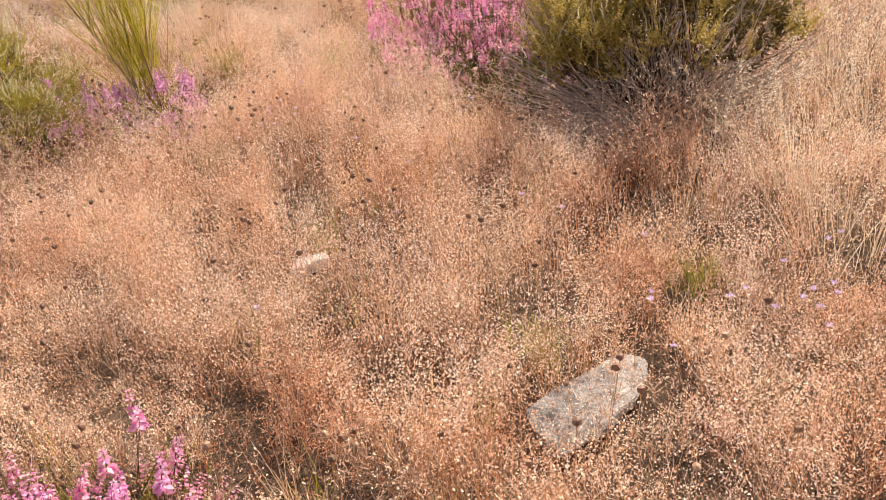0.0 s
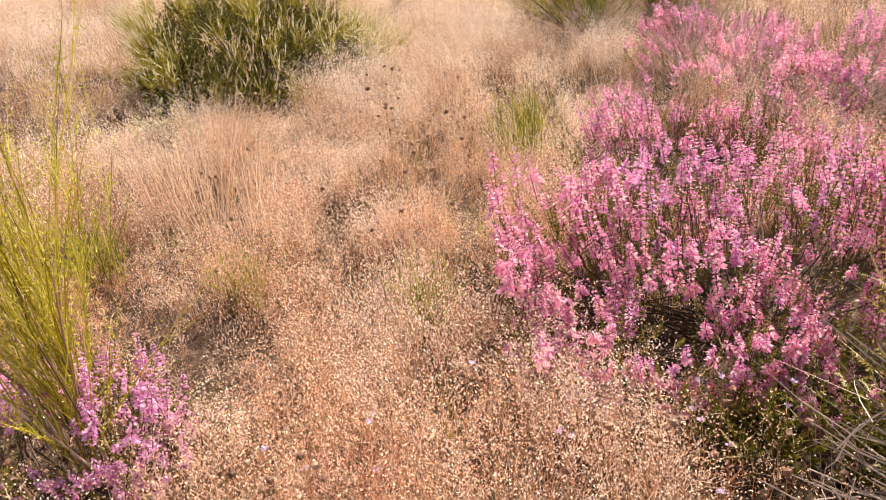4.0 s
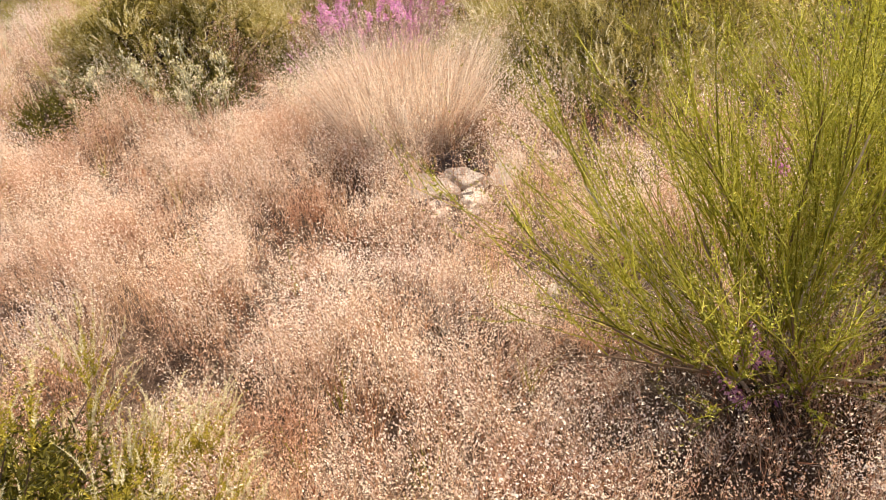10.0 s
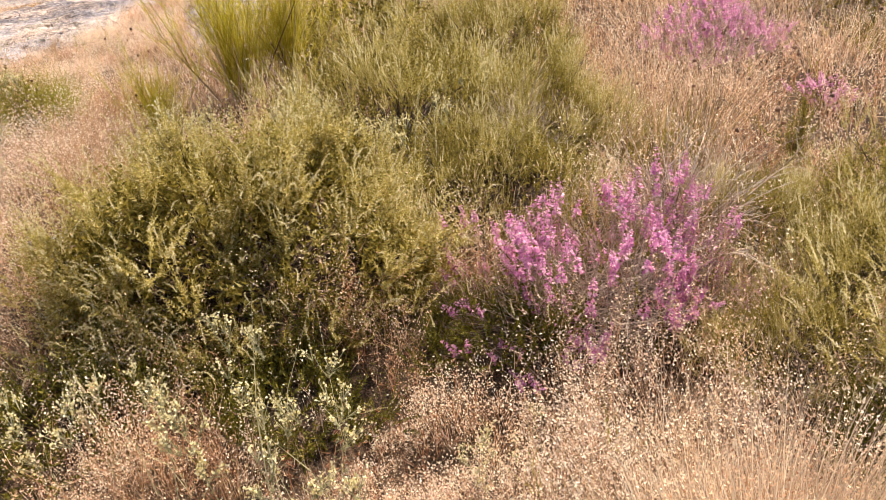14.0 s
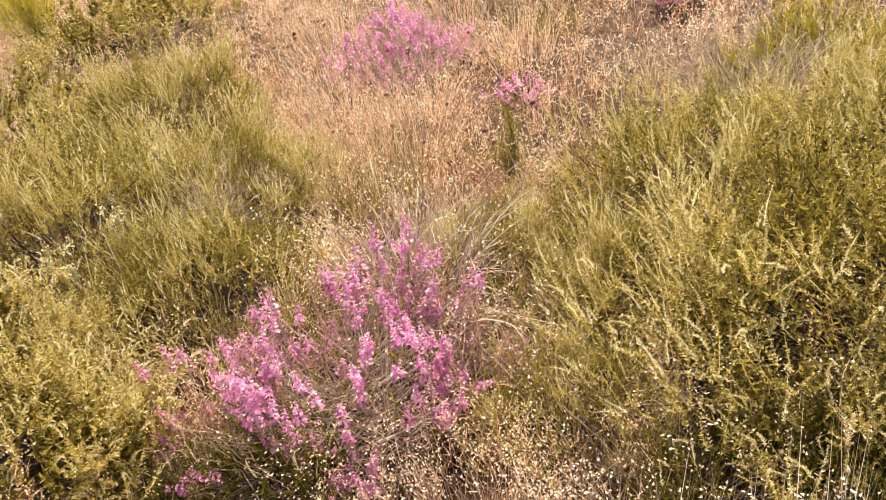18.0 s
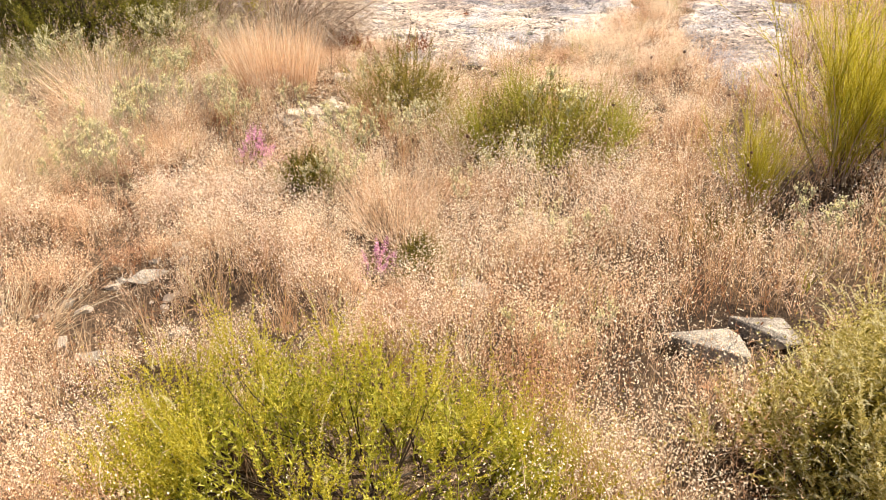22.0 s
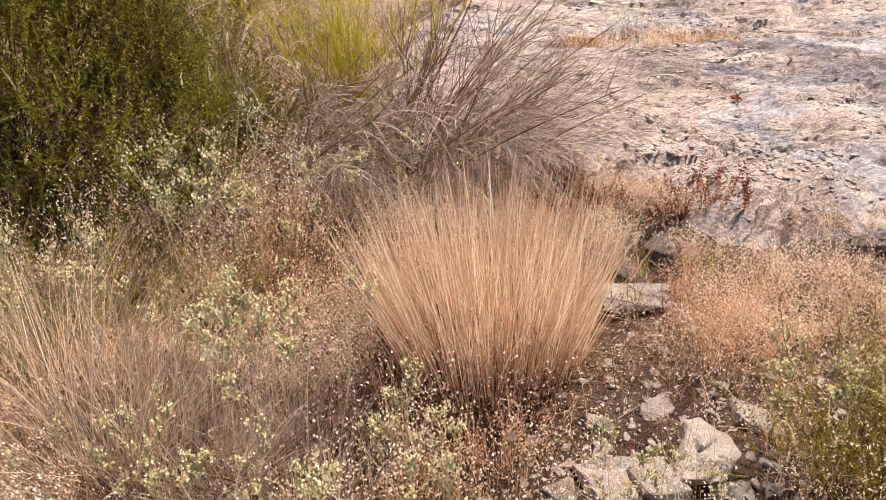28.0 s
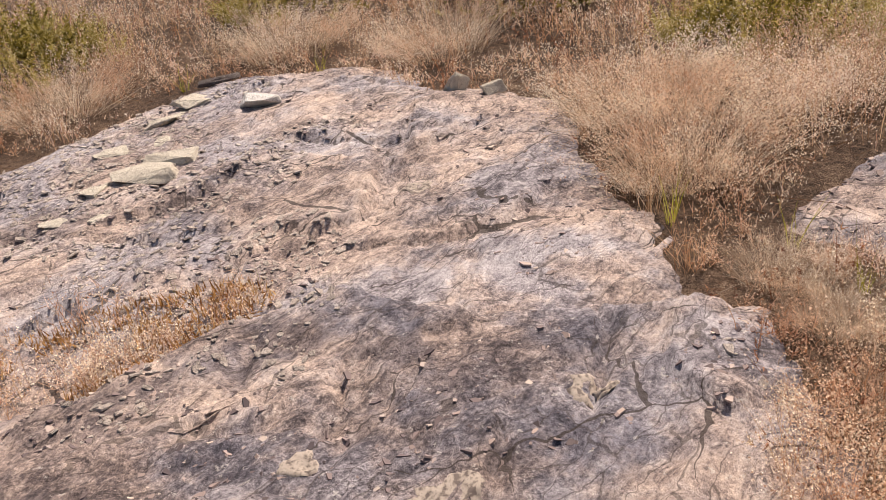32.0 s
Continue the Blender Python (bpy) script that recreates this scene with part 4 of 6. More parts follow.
def dead_shrub(seed, h, limbs, twigs, lean=(0, 0), spread=0.6, twig_mat=None, droop=0.25):
    rng = np.random.default_rng(seed)
    g, gt = Geo(), Geo()
    d = cone_ways(limbs, rng, spread, lean)
    length = h * rng.uniform(0.6, 1.15, limbs)
    p = np.stack([rng.normal(0, 0.06, limbs), rng.normal(0, 0.06, limbs), np.full(limbs, -0.03)], 1)
    bend = rng.normal(0, 0.16, (limbs, 3)) - d * np.array([-0.3, -0.3, 0.15])
    s = np.linspace(0, 1, 6)[None, :, None]
    tubes(g, p[:, None] + d[:, None] * length[:, None, None] * s + bend[:, None] * length[:, None, None] * s * s, 0.0048, 0.0013, sides=5)
    s = rng.uniform(0.3, 1.0, (limbs, twigs))
    c = (p[:, None] + d[:, None] * (length[:, None] * s)[..., None] + bend[:, None] * (length[:, None] * s * s)[..., None]).reshape(-1, 3)
    w = unit(np.repeat(d + bend, twigs, 0) + rng.normal(0, 0.35, (len(c), 3)))
    ln = rng.uniform(0.12, 0.34, len(c))
    b = rng.normal(0, 0.15, (len(c), 3)) - np.array([0, 0, droop])
    s = np.linspace(0, 1, 4)[None, :, None]
    tubes(gt, c[:, None] + w[:, None] * ln[:, None, None] * s + b[:, None] * ln[:, None, None] * s * s, 0.0020, 0.0008)
    s = rng.uniform(0.3, 1, (len(c), 4))
    cc = (c[:, None] + w[:, None] * (ln[:, None] * s)[..., None] + b[:, None] * (ln[:, None] * s * s)[..., None]).reshape(-1, 3)
    ww = unit(np.repeat(w, 4, 0) + rng.normal(0, 0.4, (len(cc), 3)))
    ribbons(gt, cc, ww, rng.uniform(0.06, 0.16, len(cc)), 0.0018, rng, np.tile([0, 0, -0.3], (len(cc), 1)), 3)
    return [("limb_frame", g.mesh("limb_frame", [M_TWIG]), "bare dark limbs"), ("twig_mass", gt.mesh("twig_mass", [twig_mat or M_GREYWOOD]), "bare drooping twigs")]


PLANTED = []
BORNE_ON = {"flower_plume": ("outer_foliage",), "bloom": ("branchwork", "stalk_growth"), "seed_panicle": ("leaf_tuft",), "seed_spike_mass": ("leaf_tuft",)}


def plant(name, meshes, places, label, category, group=""):
    """One thing for every place (x, y, turn, scale), all on the same meshes."""
    made = []
    first = ([me for nm, me, lb in meshes if "foliage" in nm] or [meshes[0][1]])[-1]
    co = np.empty(len(first.vertices) * 3, np.float32)
    first.vertices.foreach_get("co", co)
    reach = float(np.percentile(np.hypot(co[0::3], co[1::3]), 80))
    for x, y, turn, scale in places:
        PLANTED.append((x, y, reach * scale * (0.55 if "tussock" in name else 0.85 if "bush" in name and "broom" not in name else 0.2)))
        ob = thing(name, x, y, label, category, group if len(places) > 1 else "", turn=radians(turn), scale=scale)
        pieces = {}
        for pname, me, plabel in sorted(meshes, key=lambda m: m[0] in BORNE_ON):
            holder = [pieces[h] for h in BORNE_ON.get(pname, ()) if h in pieces]
            pieces[pname] = part(pname, me, holder[0] if holder else ob, plabel)
            pieces[pname]["kind"] = "stuff"
        made.append(ob)
    return made

M_FLAKE = plant_material("slate_flake", [(0, (0.08, 0.062, 0.066)), (0.45, (0.24, 0.185, 0.175)), (0.8, (0.42, 0.33, 0.285)), (1, (0.66, 0.56, 0.47))],
                         [(0.35, (0.75, 0.72, 0.75)), (0.6, (1.0, 0.95, 0.92))], 0.5, 0.8, 0)

# ---------------------------------------------------------------- first stretch: from the start to the round heath bush
plant("heather_bush", heather_bush(11, 0.34, 0.26, 0.30, 170, 90), [(-0.80, 1.42, 0, 1.1)], "low pink heather in full flower beside the path", "heather")
plant("heath_bush", heath_bush(12, 0.62, 0.50, 0.50, 620, mats=(M_OLIVE, M_HEATHTIP)), [(-2.62, 4.85, 0, 1.3), (-3.4, 5.6, 120, 1.1), (-2.12, 4.25, 40, 0.9)], "olive-green unflowering heath bush at the path's edge", "heath bush", "heath by the path")
plant("heather_bush", heather_bush(13, 0.52, 0.34, 0.38, 330, 200, M_MAUVE), [(-1.55, 4.52, 0, 1.05)], "pink heather growing round the foot of a broom", "heather")
plant("broom_bush", broom_bush(14, 0.24, 1.62, 115, 0.14, (-0.02, 0.02), shoots=7, mat=M_YELLOWGREEN), [(-1.44, 4.47, 0, 1.0)], "tall slender yellow-green broom above pink heather", "broom")
plant("heather_bush", heather_bush(15, 0.88, 0.66, 0.50, 1200, 1050, gaps=0.30, bell=0.0125), [(0.46, 4.94, 0, 1.0)], "large pink heather bush in full flower", "heather")
plant("heather_bush", heather_bush(29, 0.64, 0.46, 0.44, 700, 260, bell=0.0125), [(0.52, 6.08, 0, 1.0)], "bright pink heather behind the large bush", "heather")
plant("heather_bush", heather_bush(16, 0.62, 0.55, 0.56, 800, 330, M_PINK, dead=420, gaps=0.38), [(1.45, 6.7, 0, 1.0), (1.05, 7.22, 100, 1.0)], "pink heather with bare grey stems showing", "heather", "open heathers")

rng = np.random.default_rng(17)
bare = Geo()
lp, lo = dome_points(520, 0.74, 0.54, 0.80, rng, low=0.02, seed=18)
stem_set(bare, lp + rng.normal(0, 0.08, lp.shape), rng, 0.0042, 0.0018, 0.16)
tw = unit(lo * 0.7 + rng.normal(0, 0.5, lo.shape) + np.array([0, 0, 0.35]))
ribbons(bare, lp - tw * 0.1, tw, rng.uniform(0.12, 0.3, 520), 0.0042, rng, rng.normal(0, 0.25, lo.shape), 3)
plant("heath_bush", heath_bush(17, 0.80, 0.58, 1.06, 1900, leaf=0.0125, mats=(M_BROWNLEAF, M_CROWN), shoot=(0.08, 0.17), low=0.46, plumes=0.10, inner=0.25) + [("twig_mass", bare.mesh("twig_mass", [M_GREYWOOD]), "bare grey-brown lower twigs")],
      [(1.08, 3.92, 0, 1.0)], "tall tawny olive heath with bare twiggy lower stems", "heath bush")
# Added dark growth takes the place of shade below the large heather.
plant("heath_bush", heath_bush(28, 0.42, 0.22, 0.24, 300, mats=(M_HEATHSHADE, M_HEATHSHADE), plumes=0.1), [(0.70, 4.36, 0, 1.3)], "low dark green growth added for the shade under the pink heather", "heath bush")
# Low dark heaths added to darken gaps where larger bushes throw shade.
plant("heath_bush", heath_bush(48, 0.34, 0.26, 0.20, 260, mats=(M_HEATHSHADE, M_HEATHSHADE), plumes=0.05), [(-0.72, 11.95, 0, 1.0), (-2.05, 11.72, 40, 1.3), (-1.35, 11.74, 120, 1.1), (0.50, 10.92, 70, 1.3), (0.30, 11.20, 20, 1.1)], "low dark heath added to stand for shade between larger bushes", "heath bush", "shaded heaths")
plant("grass_tussock", tussock(18, 0.34, 0.52, 150, M_PALESTRAW, 0.30, 0.2, 0.0030, heads=45, foam=160), [(1.42, 3.1, 0, 1.0), (1.35, 2.45, 80, 0.9), (1.25, 3.45, 200, 0.8), (1.95, 3.4, 20, 1.1), (2.2, 4.2, 70, 1.1)], "tall dry straw-coloured grass clump with seed heads", "grass tussock", "tall dry grass")
plant("grass_tussock", tussock(19, 0.20, 0.58, 80, M_ORANGE, 0.15, 0.08, 0.0034, heads=70), [(-1.55, 6.12, 0, 1.0), (-1.32, 6.05, 60, 0.9), (-1.75, 6.3, 20, 0.9)], "sparse reddish dry grass stems with narrow heads", "grass tussock", "reddish grass stems")
plant("rush_tuft", broom_bush(20, 0.22, 0.30, 90, 0.3, leafy=False, shoots=3), [(-0.52, 5.12, 0, 1.0), (-1.18, 5.35, 60, 0.9), (-0.12, 6.42, 130, 1.2), (-0.05, 6.75, 30, 1.0), (-1.85, 5.6, 99, 1.2), (-0.44, 2.96, 0, 0.55), (0.27, 2.08, 60, 0.6), (0.78, 2.3, 90, 0.6), (1.55, 2.1, 30, 0.6)], "small yellow-green rushy tuft in dry grass", "green tuft", "green tufts")

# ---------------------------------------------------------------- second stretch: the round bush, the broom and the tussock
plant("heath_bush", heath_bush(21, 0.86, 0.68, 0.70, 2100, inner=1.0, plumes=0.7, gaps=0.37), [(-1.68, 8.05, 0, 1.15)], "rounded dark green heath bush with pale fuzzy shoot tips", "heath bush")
plant("heath_bush", heath_bush(47, 0.52, 0.34, 0.30, 420, mats=(M_HEATHSHADE, M_HEATHTIP), inner=1.2, gaps=0.34), [(-1.78, 7.72, 0, 1.0)], "low skirt of dark green heath before the rounded bush", "heath bush")
BROOM = broom_bush(22, 0.40, 1.12, 300, 0.50, shoots=7)
plant("broom_bush", BROOM, [(0.50, 8.56, 0, 1.0), (1.08, 8.80, 140, 1.0), (1.5, 9.5, 250, 1.05)], "bright green broom bush with whip-like stems", "broom", "broom by the path")
plant("heather_bush", heather_bush(23, 0.10, 0.09, 0.36, 9, 8, M_MAUVE), [(0.42, 8.42, 0, 1.0), (0.95, 9.35, 20, 1.25)], "few mauve heather spikes among broom stems", "heather", "heather in broom")
plant("grass_tussock", tussock(24, 0.47, 0.58, 4200, M_FADED, 0.20, 0.34, 0.0028, lean=(0.03, -0.04), heads=120, foam=900, dark=0.35), [(-0.27, 10.72, 0, 1.0)], "large pale straw grass tussock leaning over broken stones", "grass tussock")
plant("grass_tussock", tussock(25, 0.32, 0.20, 420, M_GREYSTRAW, 0.8, 0.5, 0.0026), [(-0.45, 9.2, 0, 1.0), (0.12, 9.0, 90, 0.9), (1.05, 8.1, 40, 1.3), (0.85, 7.9, 10, 1.0), (-0.25, 8.9, 190, 0.9), (0.12, 11.35, 60, 1.2), (0.3, 11.9, 150, 1.2), (0.1, 12.75, 0, 1.1), (0.45, 12.2, 0, 1.0), (-0.3, 11.5, 0, 1.0)], "flattened grey dead grass clump", "grass tussock", "flattened dead grass")
EVER = everlasting(26, 0.18, 0.40, 8)
plant("everlasting", EVER, [(-1.85, 11.50, 70, 1.0), (-1.58, 11.42, 150, 1.05), (-1.30, 11.38, 200, 1.0), (-1.18, 11.10, 20, 1.0), (-0.80, 11.35, 100, 0.6)], "cream everlasting flowers on grey-green stalks", "everlasting", "everlastings before the heath")
plant("everlasting", everlasting(27, 0.06, 0.28, 3), [(-1.98, 6.95, 0, 1.0), (-2.1, 6.6, 100, 1.1), (-1.75, 6.85, 50, 0.8)], "pale everlasting stalks in dry grass", "everlasting", "pale stalks")

# ---------------------------------------------------------------- third stretch: heath hollow with heather in its middle
S4_PARTS = heath_bush(31, 0.90, 0.72, 0.68, 2300, inner=0.6, mats=(M_OLIVE, M_BROWNTIP), leaf=0.0125, shoot=(0.07, 0.17), curl=0.25, gaps=0.33, plumes=0.6, arch=-0.5)
plant("heath_bush", S4_PARTS, [(-1.60, 12.5, 0, 1.0)], "broad green heath bush with arching fuzzy shoots", "heath bush")
OLIVE_FAR = heath_bush(30, 0.80, 0.75, 0.62, 330, leaf=0.022, mats=(M_OLIVE, M_BROWNTIP), shoot=(0.12, 0.24), upright=1.6, inner=0.5, levels=12)
OLIVE_HEATH = heath_bush(32, 0.80, 0.75, 0.66, 1500, gaps=0.28, mats=(M_OLIVE, M_BROWNTIP), shoot=(0.08, 0.17), upright=1.6, inner=0.8)
plant("heath_bush", OLIVE_HEATH, [(-1.0, 13.85, 0, 1.0), (1.02, 11.26, 130, 1.16), (1.02, 12.2, 10, 0.85), (-0.35, 14.9, 70, 0.9), (-0.62, 13.0, 200, 0.72), (-0.30, 13.75, 300, 0.72), (1.75, 12.0, 40, 0.8), (0.62, 11.95, 250, 0.55), (0.32, 12.42, 90, 0.48), (0.16, 11.74, 160, 0.40), (0.88, 10.92, 220, 0.60)], "tawny olive heath bush with upright shoots", "heath bush", "tawny heaths")
plant("heath_bush", OLIVE_FAR, [(2.2, 11.2, 60, 1.1), (2.4, 15.6, 20, 1.0), (-0.2, 17.4, 45, 1.1), (-1.2, 15.7, 200, 0.95)], "tawny olive heath bush in dry grass", "heath bush", "further heaths")
plant("heather_bush", heather_bush(33, 0.56, 0.42, 0.47, 560, 260, M_MAUVE, spike=(0.05, 0.09), dead=420, gaps=0.36, upright=1.2), [(-0.33, 12.15, 0, 1.0)], "pink heather between green heath bushes", "heather")
plant("dead_shrub", dead_shrub(34, 0.42, 26, 9, (0.1, 0), 0.5), [(0.0, 12.35, 0, 1.0), (-0.45, 13.35, 80, 0.8)], "grey dead heather twigs", "dead shrub", "dead twigs")
plant("rush_tuft", tussock(35, 0.28, 0.36, 420, M_OLIVE, 0.35, 0.25), [(0.2, 13.2, 0, 1.1), (0.15, 16.0, 50, 1.0), (1.9, 14.6, 80, 0.9), (-2.45, 14.0, 0, 0.7)], "olive-green rush clump in dry grass", "green tuft", "rush clumps")
plant("broom_bush", broom_bush(36, 0.1, 0.36, 26, 0.25, mat=M_OLIVE, shoots=8), [(0.70, 12.98, 0, 1.0), (0.4, 12.55, 90, 0.7)], "young dark green broom shoot", "broom", "young brooms")
plant("heather_bush", heather_bush(37, 0.50, 0.38, 0.40, 330, 60, M_MAUVE, dead=300), [(1.0, 14.78, 0, 1.0)], "mauve heather above grey bare stems", "heather")
plant("heather_bush", heather_bush(38, 0.20, 0.16, 0.20, 70, 40, M_MAUVE), [(1.22, 13.75, 0, 1.0), (2.5, 14.2, 60, 1.2)], "small low mauve heather", "heather", "low heathers")
plant("heath_bush", heath_bush(39, 0.55, 0.45, 0.42, 620, mats=(M_OLIVE, M_HEATHTIP)), [(2.05, 12.75, 0, 1.0), (2.9, 12.2, 90, 1.1)], "dark green low heath bush with dead twigs", "heath bush", "dark heaths")
plant("dead_shrub", dead_shrub(40, 0.32, 30, 10, spread=0.7), [(1.72, 12.62, 0, 1.0), (1.75, 13.0, 200, 0.8)], "low grey dead twigs beside heath", "dead shrub", "dead twigs")
plant("broom_bush", broom_bush(68, 0.26, 1.15, 170, 0.30, mat=M_YELLOWGREEN), [(-1.9, 14.75, 30, 0.95), (-1.62, 15.05, 180, 0.9), (-0.85, 17.8, 60, 0.9), (-2.3, 14.35, 10, 0.5)], "bright green broom in front of bare slate", "broom", "brooms by the slate")
plant("everlasting", EVER, [(-1.35, 13.6, 0, 1.1), (-1.0, 13.25, 80, 1.1), (-0.6, 13.9, 20, 1.0), (-2.0, 13.9, 40, 0.9)], "cream everlasting among tawny heath", "everlasting", "everlastings in heath")
plant("grass_tussock", tussock(41, 0.34, 0.50, 300, M_ORANGE, 0.35, 0.3, heads=50), [(0.5, 13.6, 0, 0.9), (0.75, 14.1, 60, 0.9), (0.35, 14.2, 140, 1.0), (1.5, 14.3, 200, 1.0), (0.1, 13.6, 20, 0.8), (1.6, 15.3, 90, 1.1), (0.8, 15.5, 180, 1.1)], "tall orange dry grass stems", "grass tussock", "orange grass clumps")

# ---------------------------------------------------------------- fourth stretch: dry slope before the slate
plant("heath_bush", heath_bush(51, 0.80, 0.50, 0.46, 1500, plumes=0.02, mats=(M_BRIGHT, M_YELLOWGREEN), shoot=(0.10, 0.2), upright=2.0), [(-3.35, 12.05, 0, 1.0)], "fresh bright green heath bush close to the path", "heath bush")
plant("heath_bush", heath_bush(52, 0.54, 0.42, 0.46, 900, plumes=0.02, mats=(M_OLIVE, M_BRIGHT), shoot=(0.12, 0.22), upright=2.4), [(-3.40, 14.76, 0, 1.0), (-6.75, 13.4, 80, 0.9)], "rounded bright green bush in dry grass", "green bush", "green bushes")
plant("everlasting", EVER, [(-3.22, 14.72, 0, 1.2), (-4.05, 14.75, 60, 0.8), (-5.75, 15.15, 100, 1.0), (-5.5, 14.75, 30, 0.8), (-6.15, 15.75, 10, 1.1), (-6.45, 15.95, 130, 1.2), (-6.7, 15.3, 60, 1.0), (-6.9, 14.8, 0, 1.1), (-7.4, 15.1, 80, 1.5), (-7.65, 15.0, 200, 1.5),
                            (-5.0, 14.55, 10, 0.7), (-4.85, 14.95, 40, 0.7), (-4.35, 14.55, 70, 0.8), (-5.95, 15.35, 150, 0.9), (-5.3, 14.95, 0, 0.8), (-4.45, 15.3, 40, 0.9), (-5.9, 16.1, 90, 1.0), (-6.6, 16.3, 0, 1.0)], "grey-green everlasting with cream flower heads", "everlasting", "everlastings on the slope")
rng = np.random.default_rng(130)
plant("everlasting", everlasting(131, 0.16, 0.30, 7), [(x, y, rng.uniform(0, 360), rng.uniform(0.6, 1.1)) for x, y in np.concatenate([rng.uniform((-7.6, 13.9), (-5.7, 15.6), (20, 2)), rng.uniform((-5.7, 13.5), (-5.2, 15.1), (8, 2)), rng.uniform((-4.5, 13.7), (-3.9, 14.9), (6, 2)), rng.uniform((-3.9, 12.8), (-2.8, 14.4), (5, 2))])],
      "small grey-green everlasting with cream heads in dry grass", "everlasting", "small everlastings")
plant("everlasting", EVER, [(-7.45, 14.40, 0, 1.3), (-7.25, 14.55, 90, 1.2), (-7.6, 14.65, 200, 1.3), (-7.1, 14.3, 40, 1.1)], "tall massed everlasting with cream flower heads", "everlasting", "massed everlastings")
plant("rush_tuft", tussock(132, 0.30, 0.30, 260, M_BRIGHT, 0.5, 0.35, 0.0036), [(-6.75, 15.62, 0, 1.0), (-6.45, 15.45, 70, 0.9), (-6.95, 15.35, 140, 1.0), (-6.60, 15.15, 200, 0.8), (-6.25, 15.75, 20, 0.8), (-7.15, 15.2, 20, 1.0), (-6.05, 13.15, 20, 0.8), (-6.3, 12.75, 80, 0.8)],
      "green grassy tuft among everlastings", "green tuft", "green grass tufts")
plant("heather_bush", heather_bush(53, 0.18, 0.14, 0.24, 44, 30, M_MAUVE), [(-4.78, 14.22, 0, 0.9), (-3.75, 13.32, 60, 0.7), (-7.9, 14.6, 0, 1.6)], "small sparse mauve heather in dry grass", "heather", "small heathers")
plant("heath_bush", heath_bush(54, 0.22, 0.20, 0.30, 220, plumes=0.02, mats=(M_HEATHSHADE, M_OLIVE), upright=2.2), [(-4.40, 14.02, 0, 0.8), (-3.6, 13.38, 60, 0.7), (-6.3, 13.0, 0, 1.2)], "small dark green heath tuft", "heath bush", "heath tufts")
plant("grass_tussock", tussock(55, 0.30, 0.30, 900, M_ORANGE, 0.5, 0.35), [(-3.85, 13.82, 0, 1.0), (-6.2, 14.95, 70, 1.35), (-5.35, 14.35, 150, 0.8)], "soft orange dry grass tussock", "grass tussock", "orange tussocks")
plant("grass_tussock", tussock(56, 0.52, 0.42, 2600, M_PALESTRAW, 0.42, 0.75, 0.0030, lean=(-0.10, -0.08)), [(-5.90, 13.44, 0, 1.0)], "wide windswept pale straw tussock", "grass tussock")
plant("grass_tussock", tussock(57, 0.45, 0.36, 900, M_GREYSTRAW, 0.5, 0.3, 0.0028, heads=80), [(-5.68, 13.98, 0, 0.9), (-6.6, 14.2, 90, 0.9), (-5.95, 14.9, 30, 0.9), (-6.5, 15.15, 100, 1.0), (-5.65, 14.95, 10, 0.7), (-6.95, 15.0, 60, 0.9)], "grey dead grass tussock", "grass tussock", "grey tussocks")
plant("grass_tussock", tussock(58, 0.28, 0.32, 420, M_PALESTRAW, 0.7, 0.35, 0.0024), [(-4.93, 12.55, 0, 1.0)], "spiky yellowish grass tussock among stones", "grass tussock")
plant("grass_tussock", tussock(59, 0.42, 0.52, 2300, M_ORANGE, 0.15, 0.14, 0.0027, lean=(-0.03, 0), heads=120), [(-5.32, 15.55, 0, 1.0)], "dense upright orange straw tussock", "grass tussock")
plant("heath_bush", heath_bush(60, 0.34, 0.32, 0.46, 420, plumes=0.1, mats=(M_OLIVE, M_OLIVE), shoot=(0.12, 0.24), upright=2.0), [(-4.25, 15.15, 0, 1.05)], "open olive heath beside the rubble", "heath bush")
plant("dead_shrub", dead_shrub(61, 1.0, 30, 10, (0.22, -0.05), 0.45, M_TWIG, 0.1), [(-5.92, 16.72, 0, 1.0), (-6.55, 16.55, 170, 0.9), (-3.78, 16.92, 60, 0.22)], "tall half-dead broom with bare brown limbs", "dead shrub", "half-dead brooms")
plant("dead_shrub", dead_shrub(62, 0.72, 40, 18, (0.6, 0.05), 0.5, droop=0.6), [(-5.85, 16.72, 0, 1.0), (-5.65, 16.85, 15, 0.8), (-6.3, 16.5, -20, 0.9)], "low drooping grey dead twigs by the slate", "dead shrub", "drooping twigs")
plant("broom_bush", broom_bush(67, 0.26, 1.05, 110, 0.24, shoots=9, mat=M_YELLOWGREEN), [(-6.10, 16.72, 0, 1.0)], "green broom growing through dead grey branches", "broom")
plant("heath_bush", heath_bush(63, 1.2, 1.0, 1.1, 3600, mats=(M_HEATHSHADE, M_DEEP), leaf=0.011, shoot=(0.12, 0.26), upright=1.4, inner=0.8, plumes=0.03, gaps=0.33), [(-7.55, 16.45, 0, 1.12)], "big dark green bush behind flowering grass", "heath bush")
plant("grass_tussock", tussock(64, 0.5, 0.50, 120, M_OLIVE, 0.3, 0.3, 0.003, heads=34), [(-7.1, 15.65, 0, 1.0), (-6.75, 15.75, 90, 0.9), (-7.5, 15.55, 200, 1.0)], "green grass with pale cylindrical seed heads", "grass tussock", "seeding grass")
TAWNY = tussock(65, 0.52, 0.32, 900, M_FADED, 0.6, 0.4, 0.0022, foam=700)
